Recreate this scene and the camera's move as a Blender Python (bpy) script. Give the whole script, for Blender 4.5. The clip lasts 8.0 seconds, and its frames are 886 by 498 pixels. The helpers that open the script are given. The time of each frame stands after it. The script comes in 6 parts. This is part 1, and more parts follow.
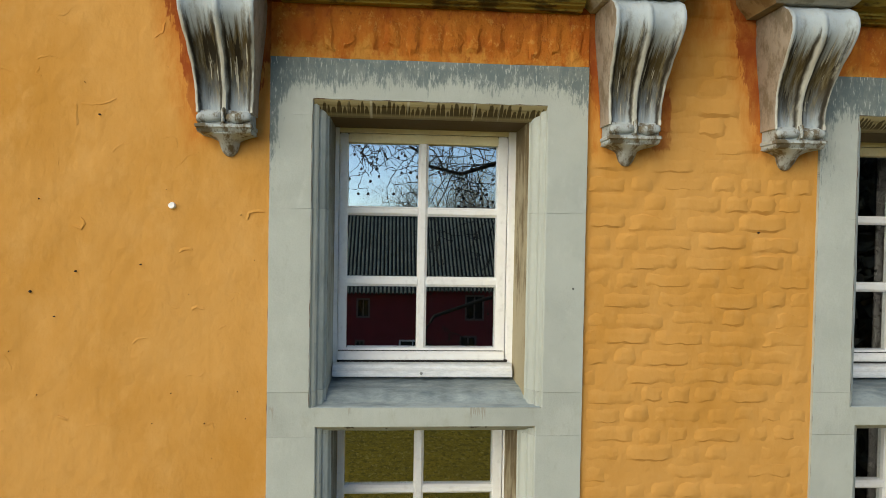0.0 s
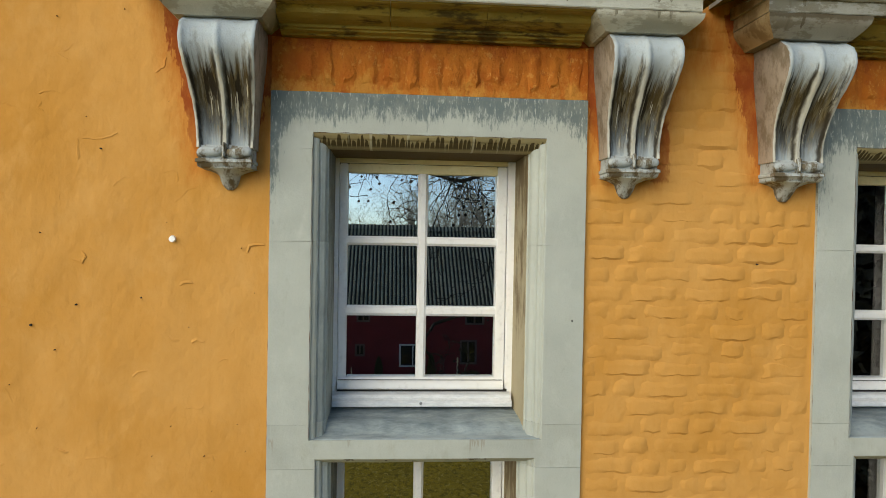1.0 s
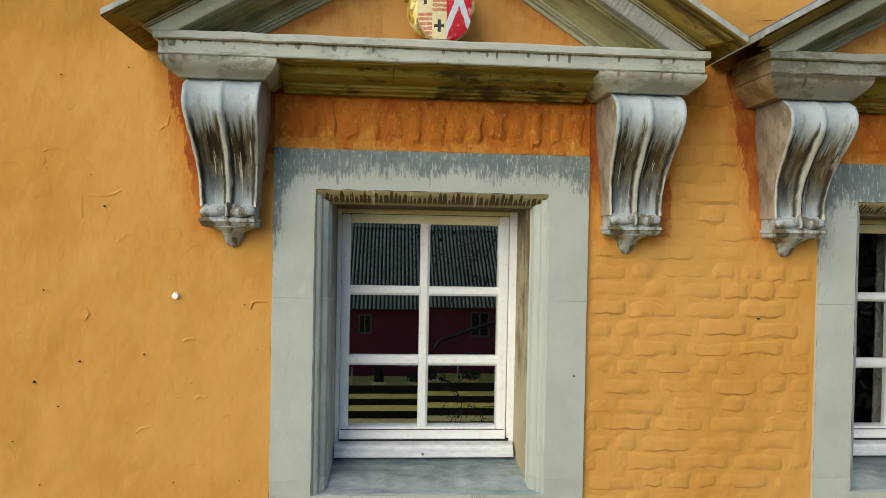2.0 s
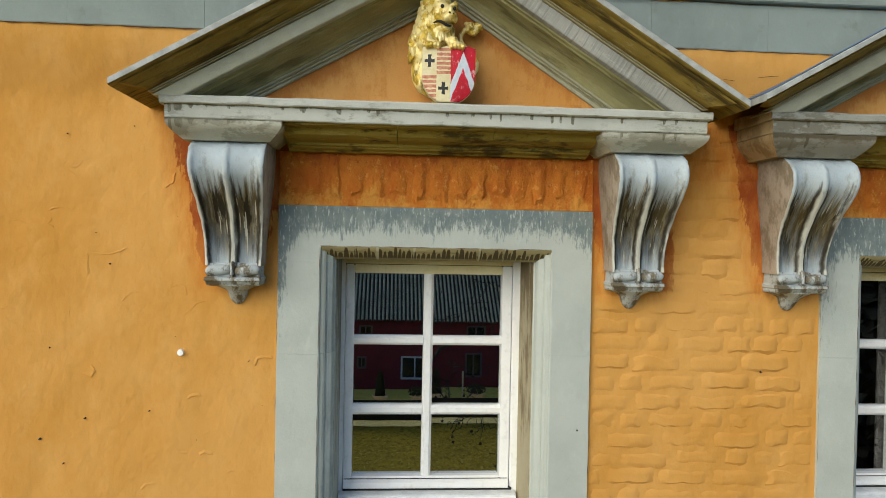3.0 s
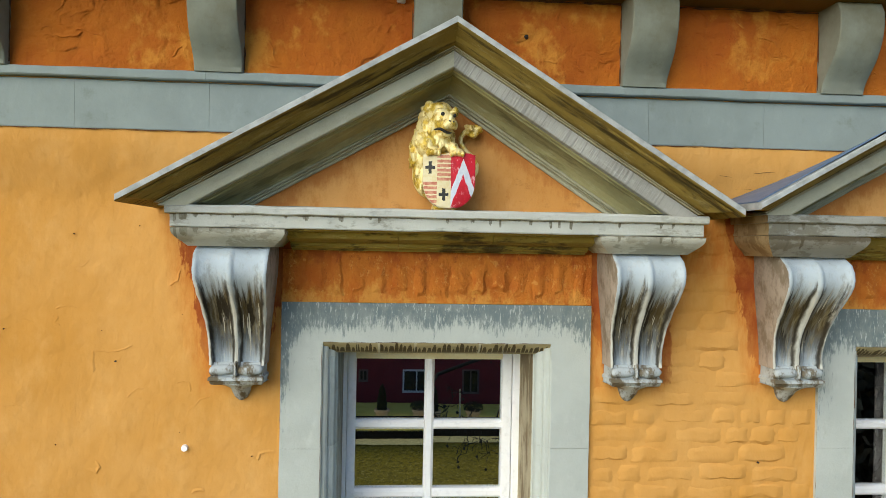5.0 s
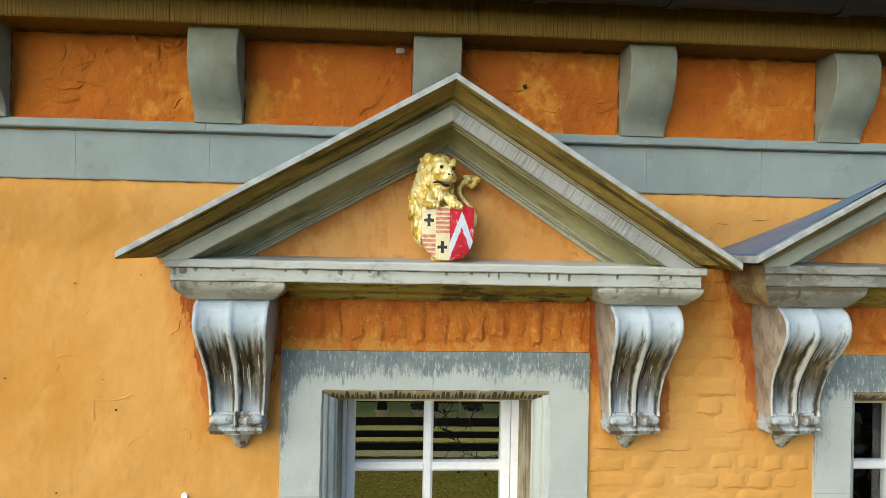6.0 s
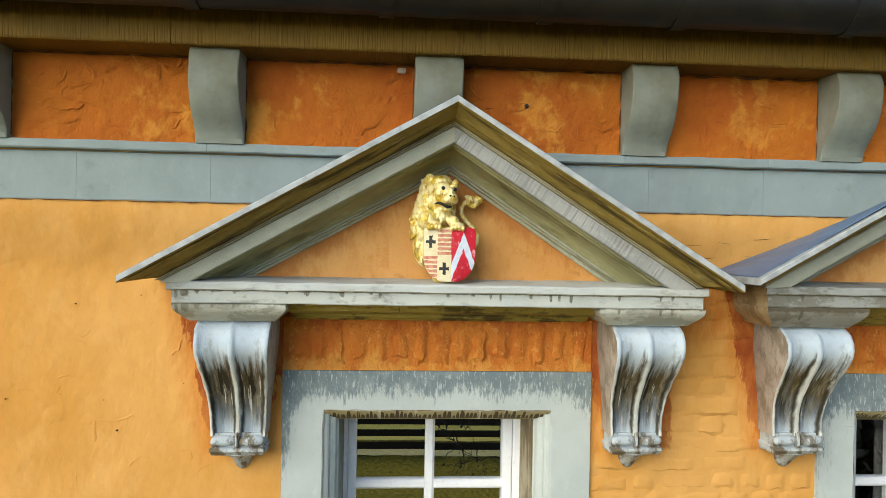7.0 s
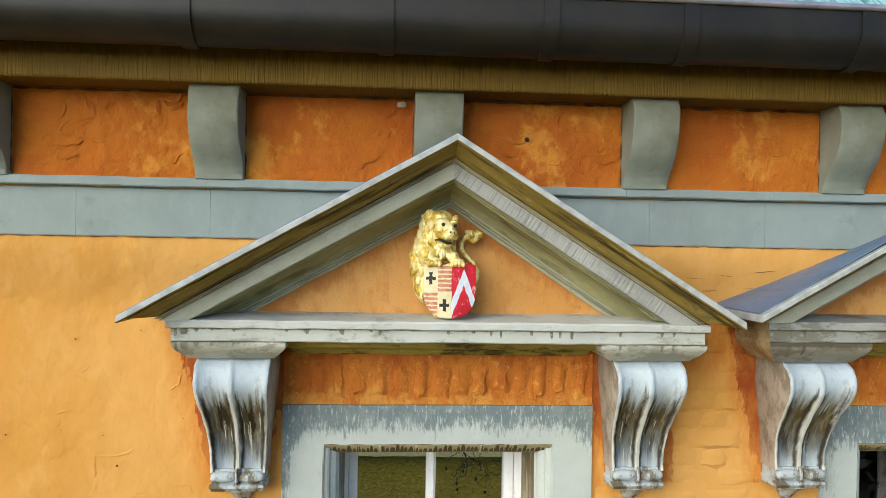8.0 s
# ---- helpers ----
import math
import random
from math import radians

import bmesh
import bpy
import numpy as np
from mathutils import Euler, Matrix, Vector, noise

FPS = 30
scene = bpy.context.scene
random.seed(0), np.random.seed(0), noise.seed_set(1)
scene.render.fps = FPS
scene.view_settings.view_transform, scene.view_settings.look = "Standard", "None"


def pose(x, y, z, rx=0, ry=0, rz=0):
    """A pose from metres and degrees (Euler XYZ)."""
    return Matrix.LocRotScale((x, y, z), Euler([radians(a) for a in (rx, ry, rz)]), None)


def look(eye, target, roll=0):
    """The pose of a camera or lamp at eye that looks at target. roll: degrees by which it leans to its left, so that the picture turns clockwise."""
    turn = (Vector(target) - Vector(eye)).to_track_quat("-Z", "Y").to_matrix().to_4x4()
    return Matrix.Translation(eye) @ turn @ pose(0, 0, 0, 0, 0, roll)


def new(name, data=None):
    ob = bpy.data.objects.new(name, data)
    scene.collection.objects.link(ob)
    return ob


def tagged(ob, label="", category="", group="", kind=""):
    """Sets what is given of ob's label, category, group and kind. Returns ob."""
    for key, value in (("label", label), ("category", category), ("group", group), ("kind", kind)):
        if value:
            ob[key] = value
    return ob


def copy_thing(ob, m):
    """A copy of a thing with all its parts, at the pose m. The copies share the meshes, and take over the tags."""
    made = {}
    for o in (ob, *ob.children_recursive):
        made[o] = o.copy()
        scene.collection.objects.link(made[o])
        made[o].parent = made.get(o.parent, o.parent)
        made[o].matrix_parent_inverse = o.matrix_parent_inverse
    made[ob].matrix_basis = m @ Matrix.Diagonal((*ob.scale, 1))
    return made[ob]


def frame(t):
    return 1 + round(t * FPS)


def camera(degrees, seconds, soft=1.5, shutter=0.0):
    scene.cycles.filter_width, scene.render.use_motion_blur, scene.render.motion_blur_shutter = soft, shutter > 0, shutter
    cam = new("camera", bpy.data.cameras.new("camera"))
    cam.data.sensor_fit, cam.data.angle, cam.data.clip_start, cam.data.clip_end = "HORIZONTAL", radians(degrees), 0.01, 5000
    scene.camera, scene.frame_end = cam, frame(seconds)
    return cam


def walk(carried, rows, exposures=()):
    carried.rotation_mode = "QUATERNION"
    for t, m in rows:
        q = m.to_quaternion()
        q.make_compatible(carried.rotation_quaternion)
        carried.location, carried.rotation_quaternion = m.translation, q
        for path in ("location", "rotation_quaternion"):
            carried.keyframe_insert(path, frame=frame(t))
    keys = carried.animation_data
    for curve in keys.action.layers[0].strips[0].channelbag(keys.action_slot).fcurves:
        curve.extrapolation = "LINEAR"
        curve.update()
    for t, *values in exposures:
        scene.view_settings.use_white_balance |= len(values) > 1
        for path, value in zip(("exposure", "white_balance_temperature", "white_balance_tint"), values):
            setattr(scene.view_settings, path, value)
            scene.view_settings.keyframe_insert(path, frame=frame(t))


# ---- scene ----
cam = camera(64.0, 8.0, 0.45)
PATH = [
    (0, (-0.17, -2.905, 6.353), (-0.015, -0.912, 6.303), 1.0),
    (0.5, (-0.164, -2.908, 6.388), (-0.013, -0.914, 6.356), 1.0),
    (1, (-0.169, -2.913, 6.465), (-0.015, -0.919, 6.43), 1.0),
    (1.5, (-0.18, -2.915, 6.562), (-0.023, -0.921, 6.527), 1.0),
    (2, (-0.18, -2.917, 6.689), (-0.028, -0.923, 6.658), 1.1),
    (3.5, (-0.204, -2.935, 6.986), (-0.056, -0.941, 6.968), 1.1),
    (4, (-0.201, -2.944, 7.055), (-0.057, -0.95, 7.045), 1.1),
    (4.5, (-0.204, -2.954, 7.162), (-0.058, -0.959, 7.154), 1.1),
    (6, (-0.203, -2.98, 7.474), (-0.058, -0.985, 7.472), 1.1),
    (6.5, (-0.208, -2.98, 7.53), (-0.062, -0.986, 7.524), 1.1),
    (7, (-0.212, -2.974, 7.559), (-0.066, -0.979, 7.555), 1.1),
    (7.5, (-0.218, -2.965, 7.611), (-0.07, -0.97, 7.608), 1.1),
    (8, (-0.205, -2.965, 7.693), (-0.066, -0.97, 7.693), 1.0),
]
SKY, SUN = 0.105, 1.5
EXPOSURES = [(0, 1.17, 7850, 6), (2, 1.22, 7650, 6), (4, 1.40, 7150, 6), (8, 1.77, 7000, 7)]
walk(cam, [(t, look(eye, target, roll)) for t, eye, target, roll in PATH], EXPOSURES)

# ---- sky, sun ----
world = bpy.data.worlds.new("world")
scene.world = world
world.use_nodes = True
wn = world.node_tree.nodes
sky = wn.new("ShaderNodeTexSky")
sky.sky_type = "NISHITA"
sky.sun_disc = False
sky.sun_elevation = radians(22)
sky.sun_rotation = radians(-138)
sky.dust_density, sky.air_density, sky.ozone_density, sky.altitude = 0.0, 0.8, 2.2, 2500
wn["Background"].inputs["Strength"].default_value = SKY
world.node_tree.links.new(sky.outputs[0], wn["Background"].inputs["Color"])
sun_data = bpy.data.lights.new("sun", "SUN")
sun_data.energy, sun_data.angle, sun_data.color = SUN, radians(66), (1.0, 0.94, 0.83)
sun_lamp = new("sun", sun_data)
az, el = radians(-138), radians(22)
to_sun = Vector((math.sin(az) * math.cos(el), math.cos(az) * math.cos(el), math.sin(el)))
sun_lamp.matrix_world = look(to_sun * 60, (0, 0, 0))


# ---- materials ----
class Mat:
    """A principled material with short helpers for its nodes."""

    def __init__(self, name, rough=0.7, metal=0.0, spec=0.4):
        self.m = bpy.data.materials.new(name)
        self.m.use_nodes = True
        self.t = self.m.node_tree
        self.b = self.t.nodes["Principled BSDF"]
        self.b.inputs["Roughness"].default_value = rough
        self.b.inputs["Metallic"].default_value = metal
        self.b.inputs["Specular IOR Level"].default_value = spec
        self.co = self.t.nodes.new("ShaderNodeTexCoord").outputs["Object"]

    def link(self, a, b):
        self.t.links.new(a, b)

    def noise(self, scale, stretch=(1, 1, 1), detail=5, rough=0.6, offset=(0, 0, 0)):
        mp = self.t.nodes.new("ShaderNodeMapping")
        mp.inputs["Scale"].default_value = stretch
        mp.inputs["Location"].default_value = offset
        self.link(self.co, mp.inputs["Vector"])
        n = self.t.nodes.new("ShaderNodeTexNoise")
        n.inputs["Scale"].default_value, n.inputs["Detail"].default_value, n.inputs["Roughness"].default_value = scale, detail, rough
        self.link(mp.outputs[0], n.inputs["Vector"])
        return n.outputs["Fac"]

    def ramp(self, fac, lo, hi, a=0.0, b=1.0):
        r = self.t.nodes.new("ShaderNodeMapRange")
        r.interpolation_type = "SMOOTHSTEP"
        for k, v in zip((1, 2, 3, 4), (lo, hi, a, b)):
            r.inputs[k].default_value = v
        self.link(fac, r.inputs[0])
        return r.outputs[0]

    def math(self, op, a, b=0.0):
        n = self.t.nodes.new("ShaderNodeMath")
        n.operation = op
        for k, v in ((0, a), (1, b)):
            if isinstance(v, (int, float)):
                n.inputs[k].default_value = v
            else:
                self.link(v, n.inputs[k])
        return n.outputs[0]

    def axis(self, k):
        s = self.t.nodes.new("ShaderNodeSeparateXYZ")
        self.link(self.co, s.inputs[0])
        return s.outputs[k]

    def mix(self, fac, a, b, how="MIX"):
        n = self.t.nodes.new("ShaderNodeMix")
        n.data_type, n.blend_type = "RGBA", how
        for k, v in ((0, fac), (6, a), (7, b)):
            if isinstance(v, (int, float)):
                n.inputs[k].default_value = v
            elif isinstance(v, tuple):
                n.inputs[k].default_value = (*v, 1)
            else:
                self.link(v, n.inputs[k])
        return n.outputs[2]

    def random(self):
        return self.t.nodes.new("ShaderNodeObjectInfo").outputs["Random"]

    def colour(self, c):
        if isinstance(c, tuple):
            self.b.inputs["Base Color"].default_value = (*c, 1)
        else:
            self.link(c, self.b.inputs["Base Color"])
        return self

    def bump(self, height, strength=0.3, distance=0.004):
        n = self.t.nodes.new("ShaderNodeBump")
        n.inputs["Strength"].default_value, n.inputs["Distance"].default_value = strength, distance
        self.link(height, n.inputs["Height"])
        self.link(n.outputs[0], self.b.inputs["Normal"])
        return self


def ochre(name, light, dark, red, worn):
    """Limewashed ochre on brick and plaster; worn: how much of the older, redder coat shows."""
    m = Mat(name, 0.9, 0, 0.2)
    m.co = m.t.nodes.new("ShaderNodeNewGeometry").outputs["Position"]
    c = m.mix(m.ramp(m.noise(2.2), 0.35, 0.7), light, dark)
    c = m.mix(m.ramp(m.noise(9, (1, 1, 0.5), 6, 0.7), 0.45, 0.75, 0, 0.4), c, tuple(v * 1.12 for v in light))
    c = m.mix(m.ramp(m.noise(26, (1, 1, 0.12), 4), 0.55, 0.8, 0, 0.3), c, tuple(v * 0.75 for v in dark))
    patch = m.ramp(m.math("ADD", m.noise(3.1, (1, 1, 0.8), 7, 0.66, (3, 1, 7)), m.math("MULTIPLY", m.noise(16, (1, 1, 1), 4), 0.25)), 0.80 - worn, 0.92 - worn)
    c = m.mix(patch, c, red)
    c = m.mix(m.ramp(m.noise(150, (1, 1, 1), 3), 0.62, 0.75, 0, 0.18), c, tuple(v * 0.5 for v in dark))
    m.colour(c)
    h = m.math("ADD", m.math("MULTIPLY", m.noise(45, (1, 1, 0.8), 6, 0.7), 0.6), m.noise(12, (1, 1, 0.7), 5))
    return m.bump(h, 1.0, 0.014).m


def wall_paint(name):
    """The facade's ochre, with the older red coat left in ragged patches beside the consoles."""
    m = Mat(name, 0.9, 0, 0.2)
    m.co = m.t.nodes.new("ShaderNodeNewGeometry").outputs["Position"]
    light, dark = OCHRE, OCHRE_DARK
    c = m.mix(m.ramp(m.noise(1.4), 0.35, 0.7), light, dark)
    c = m.mix(m.ramp(m.noise(7, (1, 1, 0.6), 6, 0.7), 0.45, 0.75, 0, 0.5), c, (light[0] * 1.06, light[1] * 1.14, light[2] * 1.35))
    c = m.mix(m.ramp(m.noise(22, (1, 1, 0.1), 4), 0.55, 0.8, 0, 0.25), c, tuple(v * 0.8 for v in dark))
    x, z = m.axis(0), m.axis(2)
    rag = m.math("ADD", m.math("MULTIPLY", m.math("SUBTRACT", m.noise(11, (1, 1, 0.3), 7, 0.7), 0.5), 0.17), m.math("MULTIPLY", m.math("SUBTRACT", m.noise(60, (1, 1, 0.3), 4), 0.5), 0.05))
    core, halo = None, None
    for cx in (-0.83, 0.815, 1.50, 3.11):
        half = m.math("ADD", 0.142, m.math("MULTIPLY", m.math("SUBTRACT", z, 6.9), 0.25))
        d = m.math("SUBTRACT", m.math("ABSOLUTE", m.math("SUBTRACT", x, cx)), half)
        d = m.math("MAXIMUM", d, m.math("SUBTRACT", 6.74, z))
        d = m.math("ADD", m.math("MAXIMUM", d, m.math("SUBTRACT", z, 7.42)), rag)
        inner = m.math("MULTIPLY", m.ramp(d, 0.005, -0.005), m.ramp(z, 6.78, 7.0, 0.45, 1.0))
        outer = m.ramp(d, 0.10, -0.01)
        core = inner if core is None else m.math("MAXIMUM", core, inner)
        halo = outer if halo is None else m.math("MAXIMUM", halo, outer)
    # bricks laid bare beside a console; darker orange painted for shade between the pediments
    bare = m.math("MAXIMUM", m.math("SUBTRACT", m.math("ABSOLUTE", m.math("SUBTRACT", x, 0.968)), 0.036), m.math("SUBTRACT", m.math("ABSOLUTE", m.math("SUBTRACT", z, 6.84)), 0.125))
    core = m.math("MAXIMUM", core, m.ramp(m.math("ADD", bare, m.math("MULTIPLY", rag, 0.9)), 0.010, -0.010, 0, 0.8))
    gap = m.math("MAXIMUM", m.math("SUBTRACT", m.math("ABSOLUTE", m.math("SUBTRACT", x, 1.16)), 0.16), m.math("SUBTRACT", 7.17, z))
    gap = m.math("MAXIMUM", gap, m.math("SUBTRACT", z, 7.44))
    halo = m.math("MAXIMUM", halo, m.ramp(m.math("ADD", gap, m.math("MULTIPLY", rag, 0.6)), 0.06, -0.06, 0, 0.9))
    worn = m.ramp(m.noise(17, (1, 1, 0.5), 6, 0.7, (4, 4, 4)), 0.34, 0.6, 0.55, 1.0)
    c = m.mix(m.math("MULTIPLY", halo, m.ramp(m.noise(24, (1, 1, 0.3), 5, 0.7, (1, 2, 3)), 0.3, 0.65, 0.25, 0.85)), c, (0.50, 0.155, 0.022))
    c = m.mix(m.math("MULTIPLY", core, worn), c, (0.29, 0.062, 0.014))
    c = m.mix(m.ramp(m.noise(130, (1, 1, 1), 3), 0.64, 0.76, 0, 0.16), c, tuple(v * 0.5 for v in dark))
    m.colour(c)
    h = m.math("ADD", m.math("MULTIPLY", m.noise(60, (1, 1, 0.8), 3, 0.5), 0.10), m.math("ADD", m.noise(8, (1, 1, 0.8), 3, 0.5), m.math("MULTIPLY", m.noise(24, (1, 1, 0.7), 3, 0.55), 0.5)))
    return m.bump(h, 0.75, 0.011).m


def stone(name, base, stain=None, z_hi=1.0, z_lo=0.0, streak=(55, 1, 4), rag=0.5, amount=1.0, dirt=0.3, tooled=None, rough=0.75, soft=(0.42, 0.6)):
    """Grey-painted sandstone. stain: weathering that starts at z_hi and runs out in ragged streaks towards z_lo (own coordinates)."""
    m = Mat(name, rough, 0, 0.3)
    c = m.mix(m.ramp(m.noise(3.3), 0.35, 0.7), base, tuple(v * 0.86 for v in base))
    c = m.mix(m.ramp(m.noise(14, (1, 1, 0.5), 6, 0.7), 0.5, 0.78, 0, 0.6), c, tuple(min(v * 1.18, 0.9) for v in base))
    c = m.mix(m.ramp(m.noise(11, (1, 1, 1), 7, 0.75, (5, 2, 1)), 0.56, 0.75, 0, dirt), c, (base[0] * 0.5, base[1] * 0.46, base[2] * 0.34))
    if stain:
        z = m.axis(2)
        level = m.math("DIVIDE", m.math("SUBTRACT", z, z_lo), z_hi - z_lo)
        n = m.math("MULTIPLY", m.math("SUBTRACT", m.noise(1.0, streak, 5, 0.75), 0.5), rag * 2)
        n2 = m.math("MULTIPLY", m.math("SUBTRACT", m.noise(5.0, (1, 1, 1), 4), 0.5), rag)
        f = m.ramp(m.math("ADD", level, m.math("ADD", n, n2)), soft[0], soft[1], 0, amount)
        c = m.mix(f, c, stain)
    c = m.mix(m.ramp(m.noise(160, (1, 1, 1), 3), 0.6, 0.75, 0, 0.2), c, tuple(v * 0.5 for v in base))
    m.colour(c)
    h = m.math("ADD", m.math("MULTIPLY", m.noise(70, (1, 1, 1), 6, 0.7), 0.5), m.noise(16, (1, 1, 0.7), 5))
    if tooled:
        h = m.math("ADD", m.math("MULTIPLY", h, 0.5), m.math("MULTIPLY", m.noise(1.0, tooled, 2), 1.6))
    return m.bump(h, 1.0 if tooled else 0.45, 0.006 if tooled else 0.004).m


def console_stone(name):
    """Grey console stone: run-off has blackened the hollows below the bulge and left the worn ridges pale."""
    m = Mat(name, 0.75, 0, 0.3)
    base, pale, dark = (0.45, 0.515, 0.545), (0.54, 0.51, 0.41), (0.020, 0.014, 0.006)
    x, y, z = m.axis(0), m.axis(1), m.axis(2)
    w = m.math("ADD", 0.146, m.math("MULTIPLY", z, 0.08))
    side = m.math("DIVIDE", x, w)
    flow = m.t.nodes.new("ShaderNodeCombineXYZ")
    m.link(side, flow.inputs[0])
    m.link(z, flow.inputs[2])
    m.link(m.math("MULTIPLY", m.random(), 40.0), flow.inputs[1])
    plain = m.co
    c = m.mix(m.ramp(m.noise(5), 0.35, 0.7), base, tuple(v * 0.84 for v in base))
    c = m.mix(m.ramp(m.noise(22, (1, 1, 0.4), 6, 0.7), 0.52, 0.7, 0, 0.55), c, (0.24, 0.23, 0.19))
    c = m.mix(m.ramp(m.noise(30, (1, 1, 0.7), 5, 0.7, (7, 3, 1)), 0.56, 0.66, 0, 0.5), c, (0.47, 0.49, 0.48))
    m.co = flow.outputs[0]
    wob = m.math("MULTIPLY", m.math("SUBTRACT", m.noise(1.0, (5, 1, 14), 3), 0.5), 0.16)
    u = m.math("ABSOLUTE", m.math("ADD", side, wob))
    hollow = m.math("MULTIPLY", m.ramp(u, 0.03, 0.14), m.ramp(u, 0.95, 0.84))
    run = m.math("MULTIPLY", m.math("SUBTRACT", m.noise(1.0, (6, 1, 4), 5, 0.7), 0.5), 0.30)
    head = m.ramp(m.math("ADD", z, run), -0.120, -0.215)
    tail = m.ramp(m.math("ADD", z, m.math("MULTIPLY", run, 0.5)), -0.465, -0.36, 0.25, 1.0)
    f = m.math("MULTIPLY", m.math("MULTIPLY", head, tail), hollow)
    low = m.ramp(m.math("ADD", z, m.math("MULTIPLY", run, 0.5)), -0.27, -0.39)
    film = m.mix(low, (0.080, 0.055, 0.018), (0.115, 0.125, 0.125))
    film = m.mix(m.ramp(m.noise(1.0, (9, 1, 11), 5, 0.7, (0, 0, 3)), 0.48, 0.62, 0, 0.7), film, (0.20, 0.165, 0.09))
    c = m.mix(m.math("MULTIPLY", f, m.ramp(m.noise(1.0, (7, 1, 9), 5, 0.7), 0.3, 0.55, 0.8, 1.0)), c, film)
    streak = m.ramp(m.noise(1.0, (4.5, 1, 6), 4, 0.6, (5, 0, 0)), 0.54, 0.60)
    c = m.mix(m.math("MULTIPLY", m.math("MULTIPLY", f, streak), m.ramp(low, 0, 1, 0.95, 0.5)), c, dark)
    bare = m.ramp(m.noise(1.0, (8, 1, 5), 4, 0.6, (3, 0, 1)), 0.605, 0.63)
    c = m.mix(m.math("MULTIPLY", m.math("MULTIPLY", f, bare), 0.9), c, pale)
    worn = m.ramp(m.noise(1.0, (2.5, 1, 9), 4, 0.6, (8, 0, 4)), 0.26, 0.46)
    for a0, a1, b0, b1 in ((0.74, 0.82, 0.92, 0.87), (0.06, 0.10, 0.22, 0.15)):
        line = m.math("MULTIPLY", m.math("MULTIPLY", m.ramp(u, a0, a1), m.ramp(u, b0, b1)), m.math("MULTIPLY", m.ramp(m.math("ADD", z, run), -0.10, -0.17), worn))
        c = m.mix(m.math("MULTIPLY", line, 0.92), c, dark)
    m.co = plain
    sep = m.t.nodes.new("ShaderNodeSeparateXYZ")
    m.link(m.t.nodes.new("ShaderNodeNewGeometry").outputs["True Normal"], sep.inputs[0])
    flank = m.math("MULTIPLY", m.ramp(m.math("ABSOLUTE", sep.outputs[0]), 0.75, 0.9), m.ramp(m.math("ABSOLUTE", side), 0.86, 0.90))
    c = m.mix(m.math("MULTIPLY", m.ramp(m.noise(9, (1, 1, 0.6), 6, 0.7, (2, 2, 2)), 0.3, 0.7, 0.65, 1.0), flank), c, (0.33, 0.265, 0.20))
    edge = m.math("MULTIPLY", m.math("MULTIPLY", head, m.math("SUBTRACT", 1.0, hollow)), 0.75)
    c = m.mix(m.math("MULTIPLY", edge, m.math("SUBTRACT", 1.0, flank)), c, pale)
    m.colour(c)
    h = m.math("ADD", m.math("MULTIPLY", m.noise(80, (1, 1, 1), 6, 0.7), 0.6), m.noise(26, (1, 1, 0.5), 5))
    return m.bump(h, 0.8, 0.006).m


def slope_stone(name, base, dark, pale, soil=0.8, grain=(1.3, 34, 34), low=0.45, tooled=None):
    """Stone of a sloping moulding: dirt lies in ragged lines along its length, lichen and bare places between."""
    m = Mat(name, 0.78, 0, 0.25)
    c = m.mix(m.ramp(m.noise(5), 0.35, 0.68), base, tuple(v * 0.8 for v in base))
    c = m.mix(m.ramp(m.noise(1.0, (9, 30, 30), 6, 0.75, (2, 5, 1)), 0.54, 0.66, 0, 0.5), c, pale)
    line = m.math("ADD", m.noise(1.0, grain, 6, 0.68), m.math("MULTIPLY", m.math("SUBTRACT", m.noise(7, (1, 1, 1), 4), 0.5), 0.22))
    c = m.mix(m.ramp(line, low, low + 0.13, 0, soil), c, dark)
    c = m.mix(m.ramp(m.noise(13, (0.6, 1, 1), 7, 0.75, (5, 2, 1)), 0.58, 0.72, 0, soil * 0.6), c, tuple(v * 0.7 for v in dark))
    c = m.mix(m.ramp(m.noise(150, (1, 1, 1), 3), 0.6, 0.75, 0, 0.25), c, tuple(v * 0.5 for v in base))
    h = m.math("ADD", m.math("MULTIPLY", m.noise(80, (1, 1, 1), 6, 0.7), 0.5), m.noise(1.0, (8, 40, 40), 5))
    if tooled:
        cutmark = m.noise(1.0, tooled, 2, 0.5)
        c = m.mix(m.ramp(cutmark, 0.52, 0.66, 0, 0.4), c, tuple(v * 0.45 for v in base))
        h = m.math("ADD", m.math("MULTIPLY", h, 0.4), m.math("MULTIPLY", cutmark, 0.8))
    m.colour(c)
    return m.bump(h, 0.9, 0.006).m


